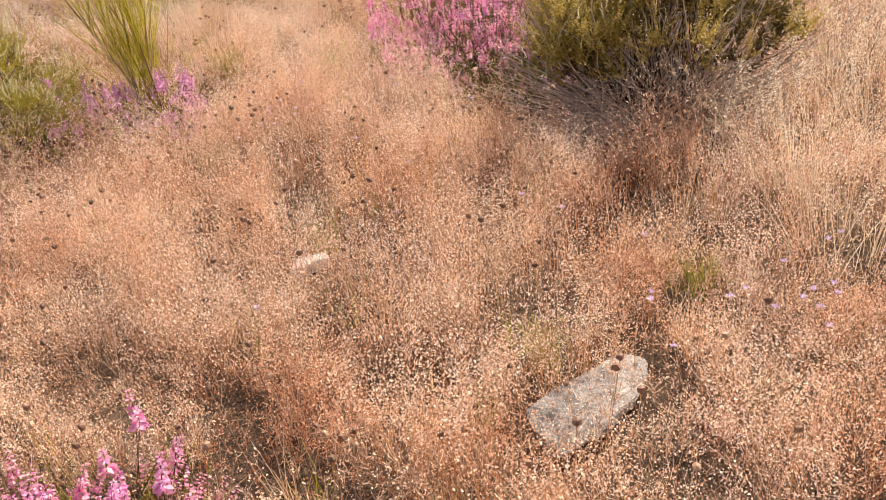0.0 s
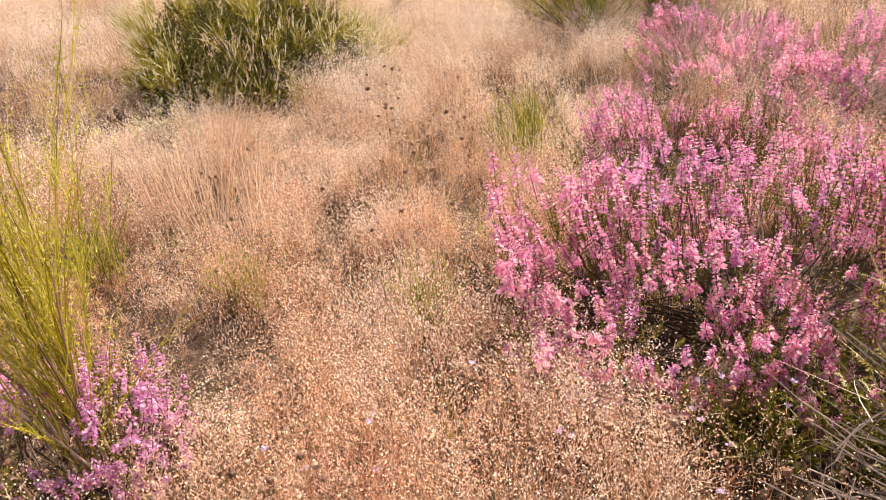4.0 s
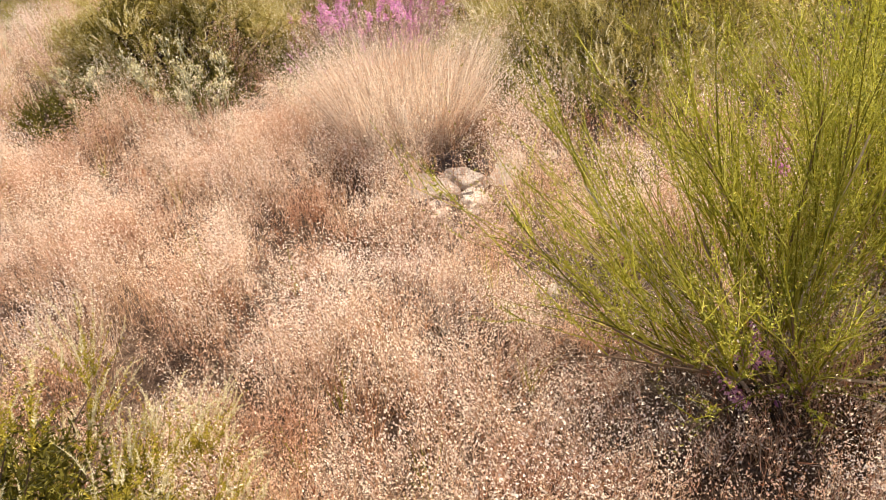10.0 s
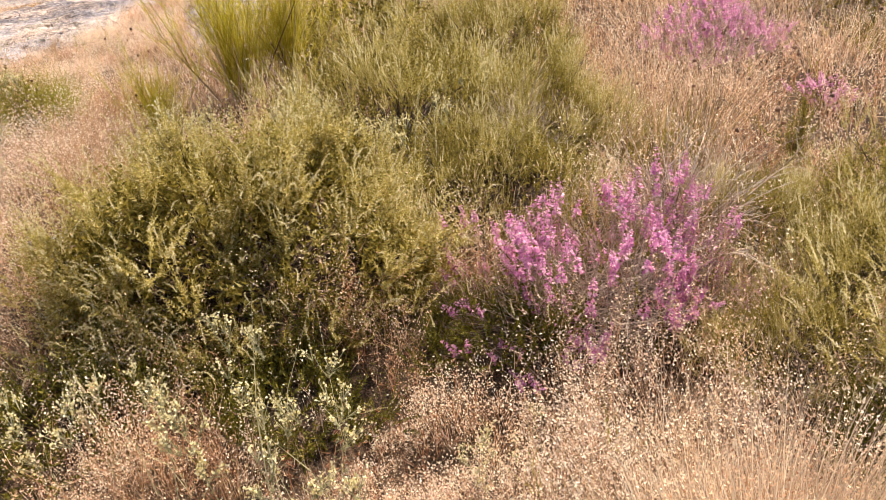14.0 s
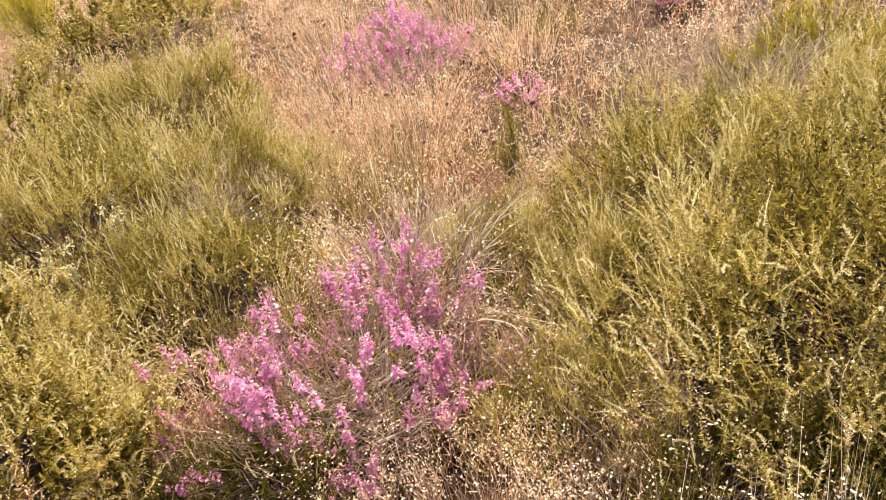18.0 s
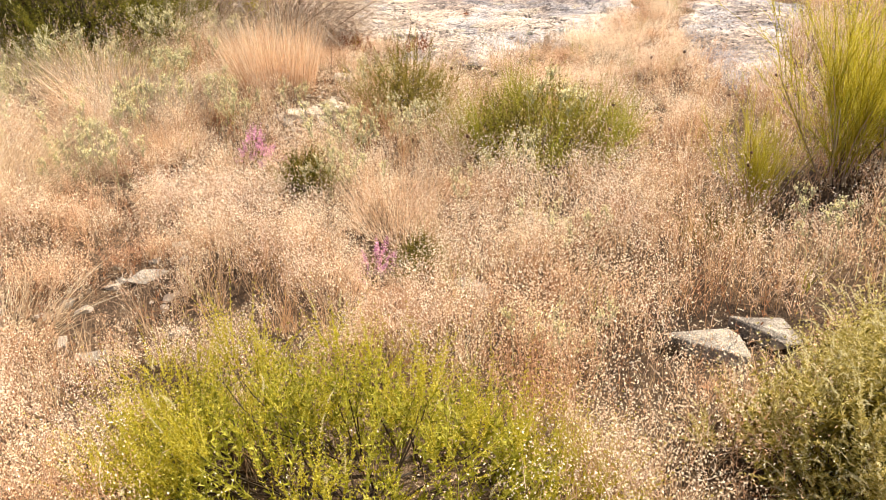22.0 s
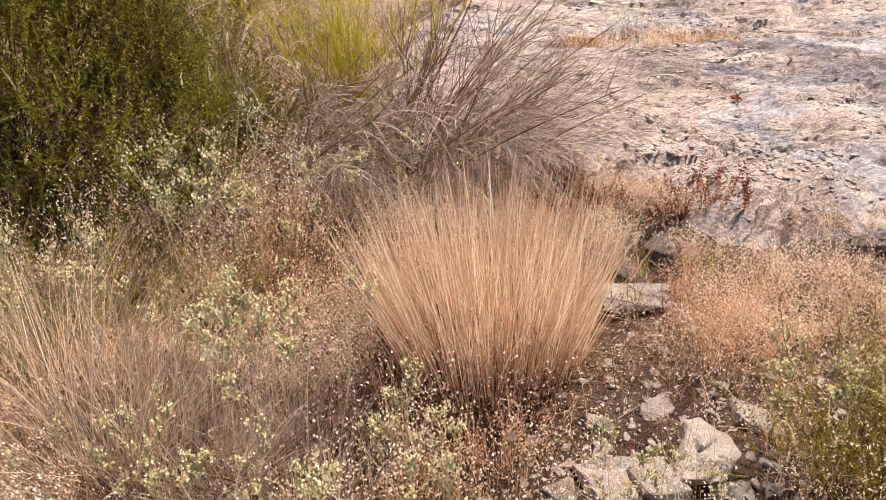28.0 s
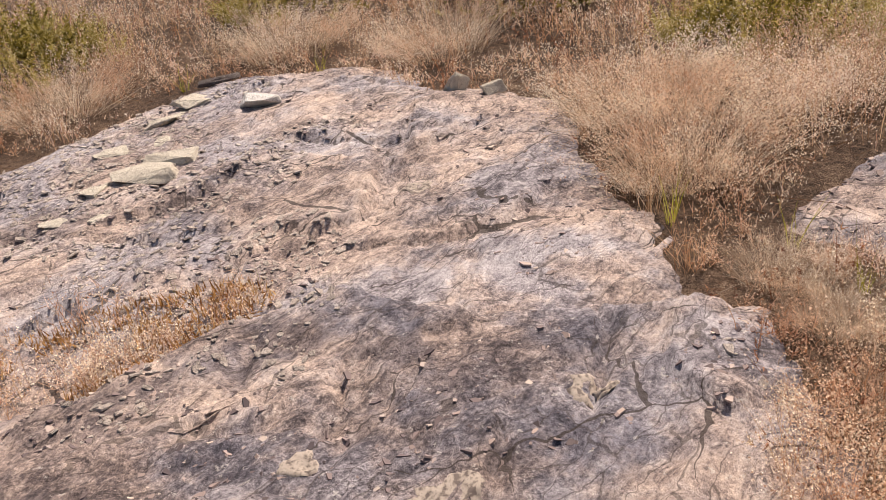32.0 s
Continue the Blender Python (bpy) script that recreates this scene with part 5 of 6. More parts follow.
plant("grass_tussock", TAWNY, [(-2.95, 19.5, 0, 0.9), (-2.6, 19.9, 70, 1.0), (-3.0, 20.0, 140, 0.9), (-2.2, 20.0, 200, 1.0), (-3.02, 18.60, 10, 0.38), (-3.02, 18.32, 60, 0.30), (-3.04, 18.02, 20, 0.32), (-3.06, 17.74, 50, 0.36), (-3.24, 17.42, 150, 0.42), (-3.42, 17.14, 99, 0.48), (-3.30, 16.80, 10, 0.7), (-3.12, 19.35, 200, 0.55), (-6.9, 20.2, 0, 1.0), (-7.0, 19.3, 40, 1.0), (-6.6, 21.0, 80, 1.0), (-5.9, 21.6, 120, 1.0), (-3.7, 21.6, 160, 0.9), (-4.6, 22.1, 0, 1.0)], "tawny dry grass clump at the slate's edge", "grass tussock", "grass round the slate")
plant("heath_bush", OLIVE_FAR, [(-2.2, 20.6, 10, 0.7), (-1.2, 20.3, 60, 0.8), (-6.4, 22.4, 0, 0.9), (-7.9, 20.5, 90, 1.0), (-4.6, 23.2, 140, 0.9), (-8.2, 18.6, 50, 1.0), (-2.9, 22.5, 50, 1.0)], "tawny olive heath behind the slate", "heath bush", "heaths behind the slate")
plant("rust_dock", everlasting(66, 0.13, 0.11, 34, False)[:1], [(-4.70, 16.70, 0, 1.5), (-4.80, 16.62, 70, 1.2), (-5.30, 16.80, 150, 1.3), (-5.12, 16.58, 30, 1.0)], "rusty brown dried dock at the slate's foot", "dried dock", "dried docks")
for ob in list(scene.objects):
    if ob.parent and ob.parent.name.startswith("rust_dock"):
        if ob.data.materials[0] != M_RUST:
            ob.data.materials[0] = M_RUST

# ---------------------------------------------------------------- stones


def stone_mesh(name, size, seed, mat, points=13, grain=0.026):
    rng = np.random.default_rng(seed)
    bm = bmesh.new()
    for _ in range(points):
        v = rng.uniform(-1, 1, 3)
        v /= max(abs(v)) ** 0.75 + 1e-6
        bm.verts.new((v[0] * size[0] / 2, v[1] * size[1] / 2, v[2] * size[2] / 2))
    res = bmesh.ops.convex_hull(bm, input=bm.verts)
    loose = [v for v in bm.verts if not v.link_faces]
    bmesh.ops.delete(bm, geom=loose, context="VERTS")
    bmesh.ops.bevel(bm, geom=list(bm.edges), offset=min(size) * 0.035, segments=1, affect="EDGES")
    bmesh.ops.triangulate(bm, faces=bm.faces)
    bmesh.ops.subdivide_edges(bm, edges=[e for e in bm.edges if e.calc_length() > max(size) * 0.08], cuts=2, use_grid_fill=True)
    for v in bm.verts:
        v.co += v.co.normalized() * grain * max(size) * (0.8 * noise.noise(v.co * 7 / max(size)) + 0.6 * noise.noise(v.co * 17 / max(size)) + 0.35 * noise.noise(v.co * 44 / max(size)))
    me = bpy.data.meshes.new(name)
    bm.to_mesh(me)
    bm.free()
    me.materials.append(mat)
    return me


def stone(name, x, y, size, seed, mat, label, turn=0, z=None, tilt=(0, 0), category="stone", group="", grain=0.026):
    ob = new(name, stone_mesh(name, size, seed, mat, grain=grain))
    base = float(ground_height(x, y)) if z is None else z
    ob.matrix_world = pose(x, y, base + size[2] * 0.12, tilt[0], tilt[1], turn)
    return tagged(ob, label, category, group)


def on_rock(x, y):
    return float(rock_height(np.array([x]), np.array([y]), ROCK)[0])


stone("slate_slab", 0.33, 1.82, (0.44, 0.22, 0.12), 3, M_LICHEN, "speckled grey slate slab half buried in dry grass", 46, float(ground_height(0.33, 1.82)) + 0.03, (14, -8))
stone("stone", -0.50, 2.84, (0.17, 0.10, 0.09), 4, M_QUARTZ, "small whitish stone in dry grass", 40)
for k, (x, y, sx, sy, sz, t) in enumerate([(-0.24, 10.10, 0.24, 0.20, 0.17, 10), (-0.06, 10.02, 0.27, 0.20, 0.16, 75), (0.10, 10.18, 0.24, 0.17, 0.15, 60), (-0.10, 10.20, 0.28, 0.20, 0.18, 140), (-0.20, 9.94, 0.16, 0.13, 0.10, 30)]):
    stone("stone", x, y, (sx, sy, sz), 140 + k, M_CRUMBLE, "weathered pale stone half buried under a grass tussock", t, float(ground_height(x, y)) - 0.05, (11 * math.sin(k * 2.1), 9 * math.cos(k * 1.3)), group="crumbling stones", grain=0.06)
# Two made-up dark stones stand in for shade under the tussock's overhang.
for k, (x, y) in enumerate([(-0.16, 10.34), (0.06, 10.32)]):
    stone("stone", x, y, (0.2, 0.12, 0.1), 145 + k, M_DARKSTONE, "dark stone added for the shaded hollow under a grass tussock", 40 * k, group="hollow stones")
rng = np.random.default_rng(99)
for k in range(22):
    x, y = rng.normal(-0.10, 0.20), rng.normal(10.02, 0.12)
    s = rng.uniform(0.04, 0.11)
    stone("stone", x, y, (s, s * rng.uniform(0.55, 0.8), s * 0.42), 110 + k, M_CRUMBLE if k % 4 else M_LICHEN, "crumbling pale stone half buried under a grass tussock", rng.uniform(0, 180), float(ground_height(x, y)) - s * 0.06, (rng.normal(0, 12), rng.normal(0, 12)), group="crumbling stones")
stone("stone", 0.06, 9.12, (0.07, 0.05, 0.05), 8, M_PALESLAB, "small pale stone on dead grass", 10)
stone("stone", -2.46, 13.04, (0.30, 0.20, 0.10), 9, M_LICHEN, "flat grey stone in dry grass", 15)
stone("stone", -2.27, 13.26, (0.25, 0.18, 0.10), 10, M_LICHEN, "flat grey stone in dry grass", -30)
stone("stone", -4.67, 13.35, (0.09, 0.08, 0.07), 11, M_QUARTZ, "small whitish stone among dry stems", 0)
stone("stone", -4.65, 13.05, (0.17, 0.09, 0.05), 19, M_LICHEN, "long pinkish stone in bare soil", 45)
stone("stone", -4.52, 12.50, (0.12, 0.09, 0.05), 13, M_LICHEN, "pale grey stone in bare soil", 10)
stone("stone", -4.72, 12.24, (0.12, 0.09, 0.045), 24, M_LICHEN, "pale stone in bare soil", 60)
stone("stone", -4.86, 13.12, (0.06, 0.05, 0.04), 15, M_PALESLAB, "small pinkish stone in bare soil", 0)
stone("stone", -3.35, 13.25, (0.17, 0.10, 0.07), 16, M_LICHEN, "grey stone in pale grass", -20)
stone("stone", -5.62, 12.34, (0.28, 0.20, 0.11), 17, M_LICHEN, "grey lichened stone beside the path", 0)
for k, (x, y, sx, sy, sz, t) in enumerate([(-4.76, 15.27, 0.20, 0.12, 0.09, 70), (-4.93, 15.12, 0.15, 0.11, 0.07, 20), (-4.86, 15.38, 0.11, 0.09, 0.06, 50), (-4.68, 15.12, 0.12, 0.08, 0.06, 0),
                                           (-5.02, 15.02, 0.14, 0.09, 0.05, 130), (-4.86, 14.98, 0.10, 0.07, 0.05, 20), (-4.62, 15.42, 0.16, 0.12, 0.07, 90), (-4.98, 15.30, 0.09, 0.07, 0.05, 10), (-4.82, 14.86, 0.13, 0.10, 0.08, 30), (-4.74, 14.98, 0.17, 0.10, 0.09, 100), (-4.92, 14.92, 0.10, 0.08, 0.07, 0), (-4.70, 14.80, 0.12, 0.08, 0.06, 60), (-4.84, 15.10, 0.16, 0.12, 0.09, 140)]):
    stone("stone", x, y, (sx * 0.95, sy * 0.9, sz * 0.9), 30 + k, M_LICHEN if k % 3 == 1 else M_CHIP, "broken grey stone in a rubble patch", t, float(ground_height(x, y)) - sz * 0.12, (13 * math.sin(k * 2.4), 13 * math.cos(k * 1.7)), group="rubble stones")
for k, (x, y, sx, sy, sz, t) in enumerate([(-5.0, 16.35, 0.14, 0.10, 0.09, 70), (-4.88, 16.25, 0.12, 0.08, 0.08, 20), (-5.12, 16.48, 0.2, 0.12, 0.09, 40), (-4.42, 16.38, 0.10, 0.07, 0.08, 50), (-4.18, 16.45, 0.16, 0.09, 0.07, 0)]):
    stone("stone", x, y, (sx, sy, sz), 50 + k, M_DARKSTONE, "dark mossy stone at the slate's foot", t, group="dark stones")
for k, (x, y, sx, sy, sz, t) in enumerate([(-5.16, 20.92, 0.30, 0.22, 0.05, 15), (-5.05, 21.08, 0.26, 0.18, 0.045, 30), (-5.12, 20.10, 0.29, 0.24, 0.07, 25), (-5.03, 20.26, 0.24, 0.19, 0.045, -10), (-5.30, 20.05, 0.18, 0.12, 0.03, 60),
                                           (-5.35, 20.45, 0.16, 0.10, 0.025, 20), (-5.12, 20.50, 0.12, 0.08, 0.025, 80), (-5.42, 19.8, 0.14, 0.1, 0.02, 0), (-5.25, 19.75, 0.10, 0.08, 0.02, 50)]):
    stone("slate_slab", x, y, (sx, sy, sz), 70 + k, M_PALESLAB, "loose pale yellowish slate slab lying on the outcrop", t, on_rock(x, y), (4 * (k % 3) - 4, 5), "slab", "loose pale slabs")
stone("slate_slab", -5.27, 18.04, (0.26, 0.11, 0.03), 90, M_PALESLAB, "long tan slate slab lying on the outcrop", 27, on_rock(-5.27, 18.04), (5, 0), "slab")
stone("stone", -4.69, 20.85, (0.22, 0.19, 0.10), 91, M_QUARTZ, "white quartz stone on the slate outcrop", 10, on_rock(-4.69, 20.85), (4, 0))
stone("stone", -3.72, 20.6, (0.13, 0.06, 0.15), 92, M_PALESLAB, "upright pale stone at the outcrop's rim", 10, on_rock(-3.8, 20.6), (0, 30))
stone("stone", -3.55, 20.5, (0.14, 0.08, 0.07), 93, M_PALESLAB, "pale stone at the outcrop's rim", 50, on_rock(-3.6, 20.45))
stone("stone", -4.98, 21.5, (0.26, 0.06, 0.05), 94, M_DARKSTONE, "dark weathered wood-like slab at the outcrop's edge", 15, on_rock(-4.98, 21.4))

stone("slate_slab", -4.74, 15.20, (0.23, 0.14, 0.07), 131, M_CHIP, "broken grey slate slab standing out of the rubble", 75, tilt=(7, 5))
stone("slate_slab", -4.94, 15.06, (0.20, 0.13, 0.06), 132, M_CHIP, "broken pale slate slab in the rubble", 120, tilt=(12, 8))
stone("stone", -6.14, 14.18, (0.34, 0.22, 0.20), 133, M_LICHEN, "grey lichened boulder among dead grass", 30)
stone("slate_slab", -4.98, 16.14, (0.36, 0.15, 0.10), 111, M_DARKSTONE, "broken dark slab at the foot of the outcrop", -42, tilt=(3, 4))
stone("slate_slab", -4.93, 15.92, (0.24, 0.18, 0.05), 112, M_LICHEN, "broken grey slab at the foot of the outcrop", 20, tilt=(-3, 4))
stone("slate_slab", -4.86, 16.30, (0.22, 0.13, 0.10), 105, M_DARKSTONE, "broken dark slab at the foot of the outcrop", 70, tilt=(8, 0))
stone("stone", -4.45, 16.42, (0.06, 0.05, 0.12), 103, M_PALESLAB, "upright pale stone at the slate's foot", 20)
stone("stone", -4.08, 16.36, (0.10, 0.06, 0.06), 104, M_PALESLAB, "pale stone at the slate's foot", 50)
stone("stone", -3.93, 17.2, (0.06, 0.05, 0.04), 97, M_PALESLAB, "small pale stone on the slate", 0, on_rock(-3.93, 17.2))
stone("stone", -3.86, 17.04, (0.08, 0.06, 0.05), 98, M_PALESLAB, "small pale stone on the slate", 60, on_rock(-3.86, 17.04))
stone("stone", -3.71, 17.4, (0.07, 0.05, 0.04), 99, M_QUARTZ, "small white stone on the slate", 20, on_rock(-3.71, 17.4))
stone("stone", -4.09, 17.3, (0.04, 0.03, 0.03), 100, M_QUARTZ, "small white stone on the slate", 20, on_rock(-4.09, 17.3))


rng = np.random.default_rng(134)
for k in range(16):
    x, y = rng.normal(-4.6, 0.16), rng.normal(12.85, 0.30)
    size = rng.uniform(0.03, 0.08)
    stone("stone", x, y, (size, size * 0.7, size * 0.5), 150 + k, M_CHIP if k % 2 else M_LICHEN, "small pale stone in bare reddish soil", rng.uniform(0, 180), group="soil stones")


def lichen_patch(x, y, r, seed):
    """A thin crust with a lobed rim that follows the slate."""
    rng = np.random.default_rng(seed)
    k = 26
    ang = np.arange(k) * 2 * math.pi / k
    rim = r * (1 + 0.16 * np.sin(ang * 3 + seed) + 0.10 * np.sin(ang * 7 + 2 * seed) + 0.05 * rng.normal(size=k))
    pts = [(x, y)]
    for f in (0.5, 0.85, 1.0):
        pts += [(x + rim[q] * f * math.cos(ang[q]) * 1.2, y + rim[q] * f * math.sin(ang[q])) for q in range(k)]
    pts = np.array(pts)
    lift = np.r_[0.003, np.full(k, 0.003), np.full(k, 0.005), np.full(k, -0.002)]
    v = np.stack([pts[:, 0], pts[:, 1], rock_height(pts[:, 0], pts[:, 1], ROCK) + lift], 1)
    tris = [(0, 1 + q, 1 + (q + 1) % k) for q in range(k)]
    for ring in (0, 1):
        for q in range(k):
            a, b2 = 1 + ring * k + q, 1 + ring * k + (q + 1) % k
            tris += [(a, a + k, b2 + k), (a, b2 + k, b2)]
    g = Geo()
    g.add(v[None], tris)
    return part("lichen_patch", g.mesh("lichen_patch", [M_LICHENCRUST], True), slate, "pale grey lichen crust")


for k, (x, y, r) in enumerate([(-4.08, 17.91, 0.07), (-4.18, 17.78, 0.075), (-4.28, 17.35, 0.05), (-4.33, 17.27, 0.04), (-4.42, 17.46, 0.05), (-4.62, 17.2, 0.06), (-4.54, 17.34, 0.04),
                                (-4.9, 17.6, 0.04), (-3.95, 17.5, 0.04), (-5.1, 17.3, 0.05), (-3.7, 18.2, 0.05), (-4.4, 18.1, 0.04), (-5.3, 17.7, 0.05), (-4.0, 19.6, 0.05)]):
    lichen_patch(x, y, r, 200 + k)
rng = np.random.default_rng(97)
g = Geo()
ribbons(g, np.array([-4.58, 17.72, on_rock(-4.58, 17.72) + 0.01]) + rng.normal(0, 0.012, (14, 3)) * np.array([1, 1, 0.3]), unit(rng.normal(0, 1, (14, 3)) * np.array([1, 1, 0.4])), 0.03, 0.012, rng, rng.normal(0, 0.3, (14, 3)), 3)
tagged(new("dry_leaf", g.mesh("dry_leaf", [M_RUST])), "curled rust-brown dead leaf on the slate", "dead leaf")

# small broken slate on the outcrop and in the rubble patch
rng = np.random.default_rng(95)
g = Geo()
n = 11000
cx, cy = rng.uniform(-6.4, -3.3, n), rng.uniform(16.7, 21.3, n)
ok = (signed(cx, cy, ROCK) > 0.05) & (fnoise(cx * 1.3, cy * 1.3, 61, 3) + 0.14 * np.exp(-((cx + 4.9) / 0.6) ** 2 - ((cy - 19.35) / 0.4) ** 2) > 0.585)
cx, cy = cx[ok], cy[ok]
cz = rock_height(cx, cy, ROCK)
r2 = 420
rx, ry = rng.normal(-4.85, 0.20, r2), rng.normal(15.25, 0.30, r2)
cx, cy, cz = np.r_[cx, rx], np.r_[cy, ry], np.r_[cz, ground_height(rx, ry)]
plates(g, np.stack([cx, cy, cz + 0.003], 1), 0.005 + 0.019 * rng.uniform(0, 1, len(cx)) ** 2.6, rng, 0, 0.065)
tagged(new("slate_chips", g.mesh("slate_chips", [M_CHIP])), "loose chips of pale broken slate", "slate chips", kind="stuff")

# flakes that weather out of the slate
rng = np.random.default_rng(96)
g = Geo()
n = 15000
cx, cy = rng.uniform(-6.6, -3.1, n), rng.uniform(16.5, 21.5, n)
ok = (signed(cx, cy, ROCK) > -0.02) & (fnoise(cx * 2.2, cy * 2.2, 63, 4) > 0.44)
cx, cy = cx[ok], cy[ok]
plates(g, np.stack([cx, cy, rock_height(cx, cy, ROCK) - 0.001], 1), 0.004 + 0.014 * rng.uniform(0, 1, len(cx)) ** 3, rng, 0, 0.05)
n = 5000
cx, cy = rng.uniform(-3.0, -1.0, n), rng.uniform(17.2, 19.6, n)
ok = signed(cx, cy, ROCK_EAST) > -0.02
cx, cy = cx[ok], cy[ok]
plates(g, np.stack([cx, cy, rock_height(cx, cy, ROCK_EAST) - 0.001], 1), 0.005 + 0.016 * rng.uniform(0, 1, len(cx)) ** 3, rng, 0, 0.10)
tagged(new("slate_flakes", g.mesh("slate_flakes", [M_FLAKE])), "thin weathered flakes on the slate surface", "slate flakes", kind="stuff")

# ---------------------------------------------------------------- grass and small herbs


def grow_sites(density, seed, lo=(-10.5, -0.8), hi=(5.5, 24.5)):
    """Random rooting places, thinning away from the route, none on bare slate; with the growth's coarseness there."""
    rng = np.random.default_rng(seed)
    n = int(density * (hi[0] - lo[0]) * (hi[1] - lo[1]))
    x, y = rng.uniform(lo[0], hi[0], n), rng.uniform(lo[1], hi[1], n)
    coarse = 1 + 0.44 * np.clip(edge_distance(x, y, ROUTE, False) - 1.2, 0, 5)
    keep = rng.uniform(0, 1, n) < 1 / coarse ** 2
    x, y, coarse = x[keep], y[keep], coarse[keep]
    edge = 0.12 * (fnoise(x * 3, y * 3, 77, 3) - 0.5)
    bare = (signed(x, y, ROCK) + edge > 0.03) & ~(inside(x, y, STRIP)) | (signed(x, y, ROCK_EAST) + edge > 0.02)
    shade = np.zeros(len(x), bool)
    for bx, by, br in PLANTED:
        shade |= (x - bx) ** 2 + (y - by) ** 2 < br * br
    hollow = np.zeros(len(x), bool)
    for hx, hy, rx, ry in ((0.60, 10.72, 0.40, 0.26), (0.33, 1.76, 0.20, 0.13), (-0.50, 2.74, 0.12, 0.12), (-2.4, 13.0, 0.26, 0.2), (-5.58, 12.28, 0.24, 0.2), (-4.55, 16.4, 0.5, 0.12), (-4.85, 15.14, 0.28, 0.36), (-4.62, 12.85, 0.20, 0.32), (-0.12, 10.06, 0.30, 0.18), (-2.37, 13.14, 0.30, 0.26)):
        hollow |= np.hypot((x - hx) / rx, (y - hy) / ry) + 0.8 * (fnoise(x * 8, y * 8, 79, 2) - 0.5) < 1
    keep = ~bare & ~(shade & (rng.uniform(0, 1, len(x)) < 0.93)) & ~(hollow & (rng.uniform(0, 1, len(x)) < 0.86))
    return x[keep], y[keep], coarse[keep], rng


def airy_grass(name, density, seed, label, mats, zone, tall=(0.10, 0.26), husks=20, hairs=5):
    """Thin stems that branch into hair-fine panicles with small husks."""
    x, y, coarse, rng = grow_sites(density, seed)
    clump = fnoise(x * 1.9, y * 1.9, 51, 3)
    tuft = fnoise(x * 5.5, y * 5.5, 52, 3)
    keep = (rng.uniform(0, 1, len(x)) < np.clip((tuft - 0.38) * 7.0, 0.10, 1)) & zone(x, y, rng)
    x, y, clump, tuft, coarse = x[keep], y[keep], clump[keep], tuft[keep], coarse[keep]
    m = len(x)
    p = np.stack([x, y, ground_height(x, y) - 0.01], 1)
    p[:, 2] = np.where(inside(x, y, STRIP), 0.02, p[:, 2])
    d = cone_ways(m, rng, 0.30)
    mound = np.clip((tuft - 0.36) / 0.30, 0, 1)
    mound = mound * mound * (3 - 2 * mound)
    length = rng.uniform(*tall, m) * np.clip(0.2 + 1.9 * (clump - 0.12), 0.3, 1.6) * (0.40 + 1.15 * mound)
    length *= 1 - 0.55 * np.clip((signed(x, y, ROCK) + 0.9) / 0.3, 0, 1)
    g = Geo()
    bend = rng.normal(0, 0.16, (m, 3))
    ribbons(g, p, d, length, 0.0014 * coarse, rng, bend, 2, 0)

    def along(s):
        return p[:, None] + d[:, None] * (length[:, None] * s)[..., None] + bend[:, None] * (length[:, None] * s * s)[..., None]

    c = along(rng.uniform(0.15, 0.90, (m, hairs))).reshape(-1, 3)
    way = unit(np.repeat(d, hairs, 0) + rng.normal(0, 0.55, (m * hairs, 3)))
    long_ = rng.uniform(0.025, 0.075, m * hairs)
    wide = np.repeat(coarse, hairs)
    ribbons(g, c, way, long_, 0.0019 * wide, rng, None, 1, 2)
    fat = np.minimum(coarse ** 0.6, 1.8)
    c = along(1.08 - 0.55 * rng.uniform(0, 1, (m, husks)) ** 1.5)
    c = c + rng.normal(0, 1, (m, husks, 3)) * np.array([0.019, 0.019, 0.014])
    full = rng.uniform(0, 1, (m, husks)) < np.where(coarse < 1.35, 1.0, 0.45)[:, None]
    c = c[full]
    size = np.repeat(fat[:, None], husks, 1)[full] * rng.uniform(0.7, 1.3, len(c))
    ribbons(g, c, unit(rng.normal(0, 0.7, c.shape) + np.array([0, 0, 0.5])), 0.0060 * size, 0.0044 * size, rng, None, 1, 1)
    return tagged(new(name, g.mesh(name, mats)), label, "dry grass", kind="stuff")


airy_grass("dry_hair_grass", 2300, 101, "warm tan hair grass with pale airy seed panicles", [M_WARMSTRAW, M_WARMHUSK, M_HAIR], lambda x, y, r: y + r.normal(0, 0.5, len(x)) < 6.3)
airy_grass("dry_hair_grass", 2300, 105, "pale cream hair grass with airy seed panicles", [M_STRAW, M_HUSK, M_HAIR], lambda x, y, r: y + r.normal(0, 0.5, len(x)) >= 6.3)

x, y, coarse, rng = grow_sites(650, 102)
m = len(x)
g = Geo()
p = np.stack([x, y, ground_height(x, y) + rng.uniform(0.0, 0.03, m)], 1)
d = unit(np.stack([rng.normal(0, 1, m), rng.normal(0, 1, m), rng.uniform(0.0, 1.0, m)], 1))
ribbons(g, p, d, rng.uniform(0.05, 0.16, m), coarse * rng.uniform(0.0014, 0.003, m), rng, np.tile([0, 0, -0.35], (m, 1)) + rng.normal(0, 0.2, (m, 3)), 2)
tagged(new("straw_litter", g.mesh("straw_litter", [M_LITTER])), "fallen grey-brown straw on the soil", "straw litter", kind="stuff")

# russet stems of dried herbs in patches between the grasses
x, y, coarse, rng = grow_sites(190, 108)
pick = (fnoise(x * 1.5, y * 1.5, 57, 3) + 0.5 * (fnoise(x * 6, y * 6, 58, 2) - 0.5) > 0.50)
x, y, coarse = x[pick], y[pick], coarse[pick]
m, k = len(x), 9
g = Geo()
p = np.stack([x, y, ground_height(x, y) - 0.01], 1)
d = cone_ways(m, rng, 0.35)
tall = rng.uniform(0.07, 0.20, m)
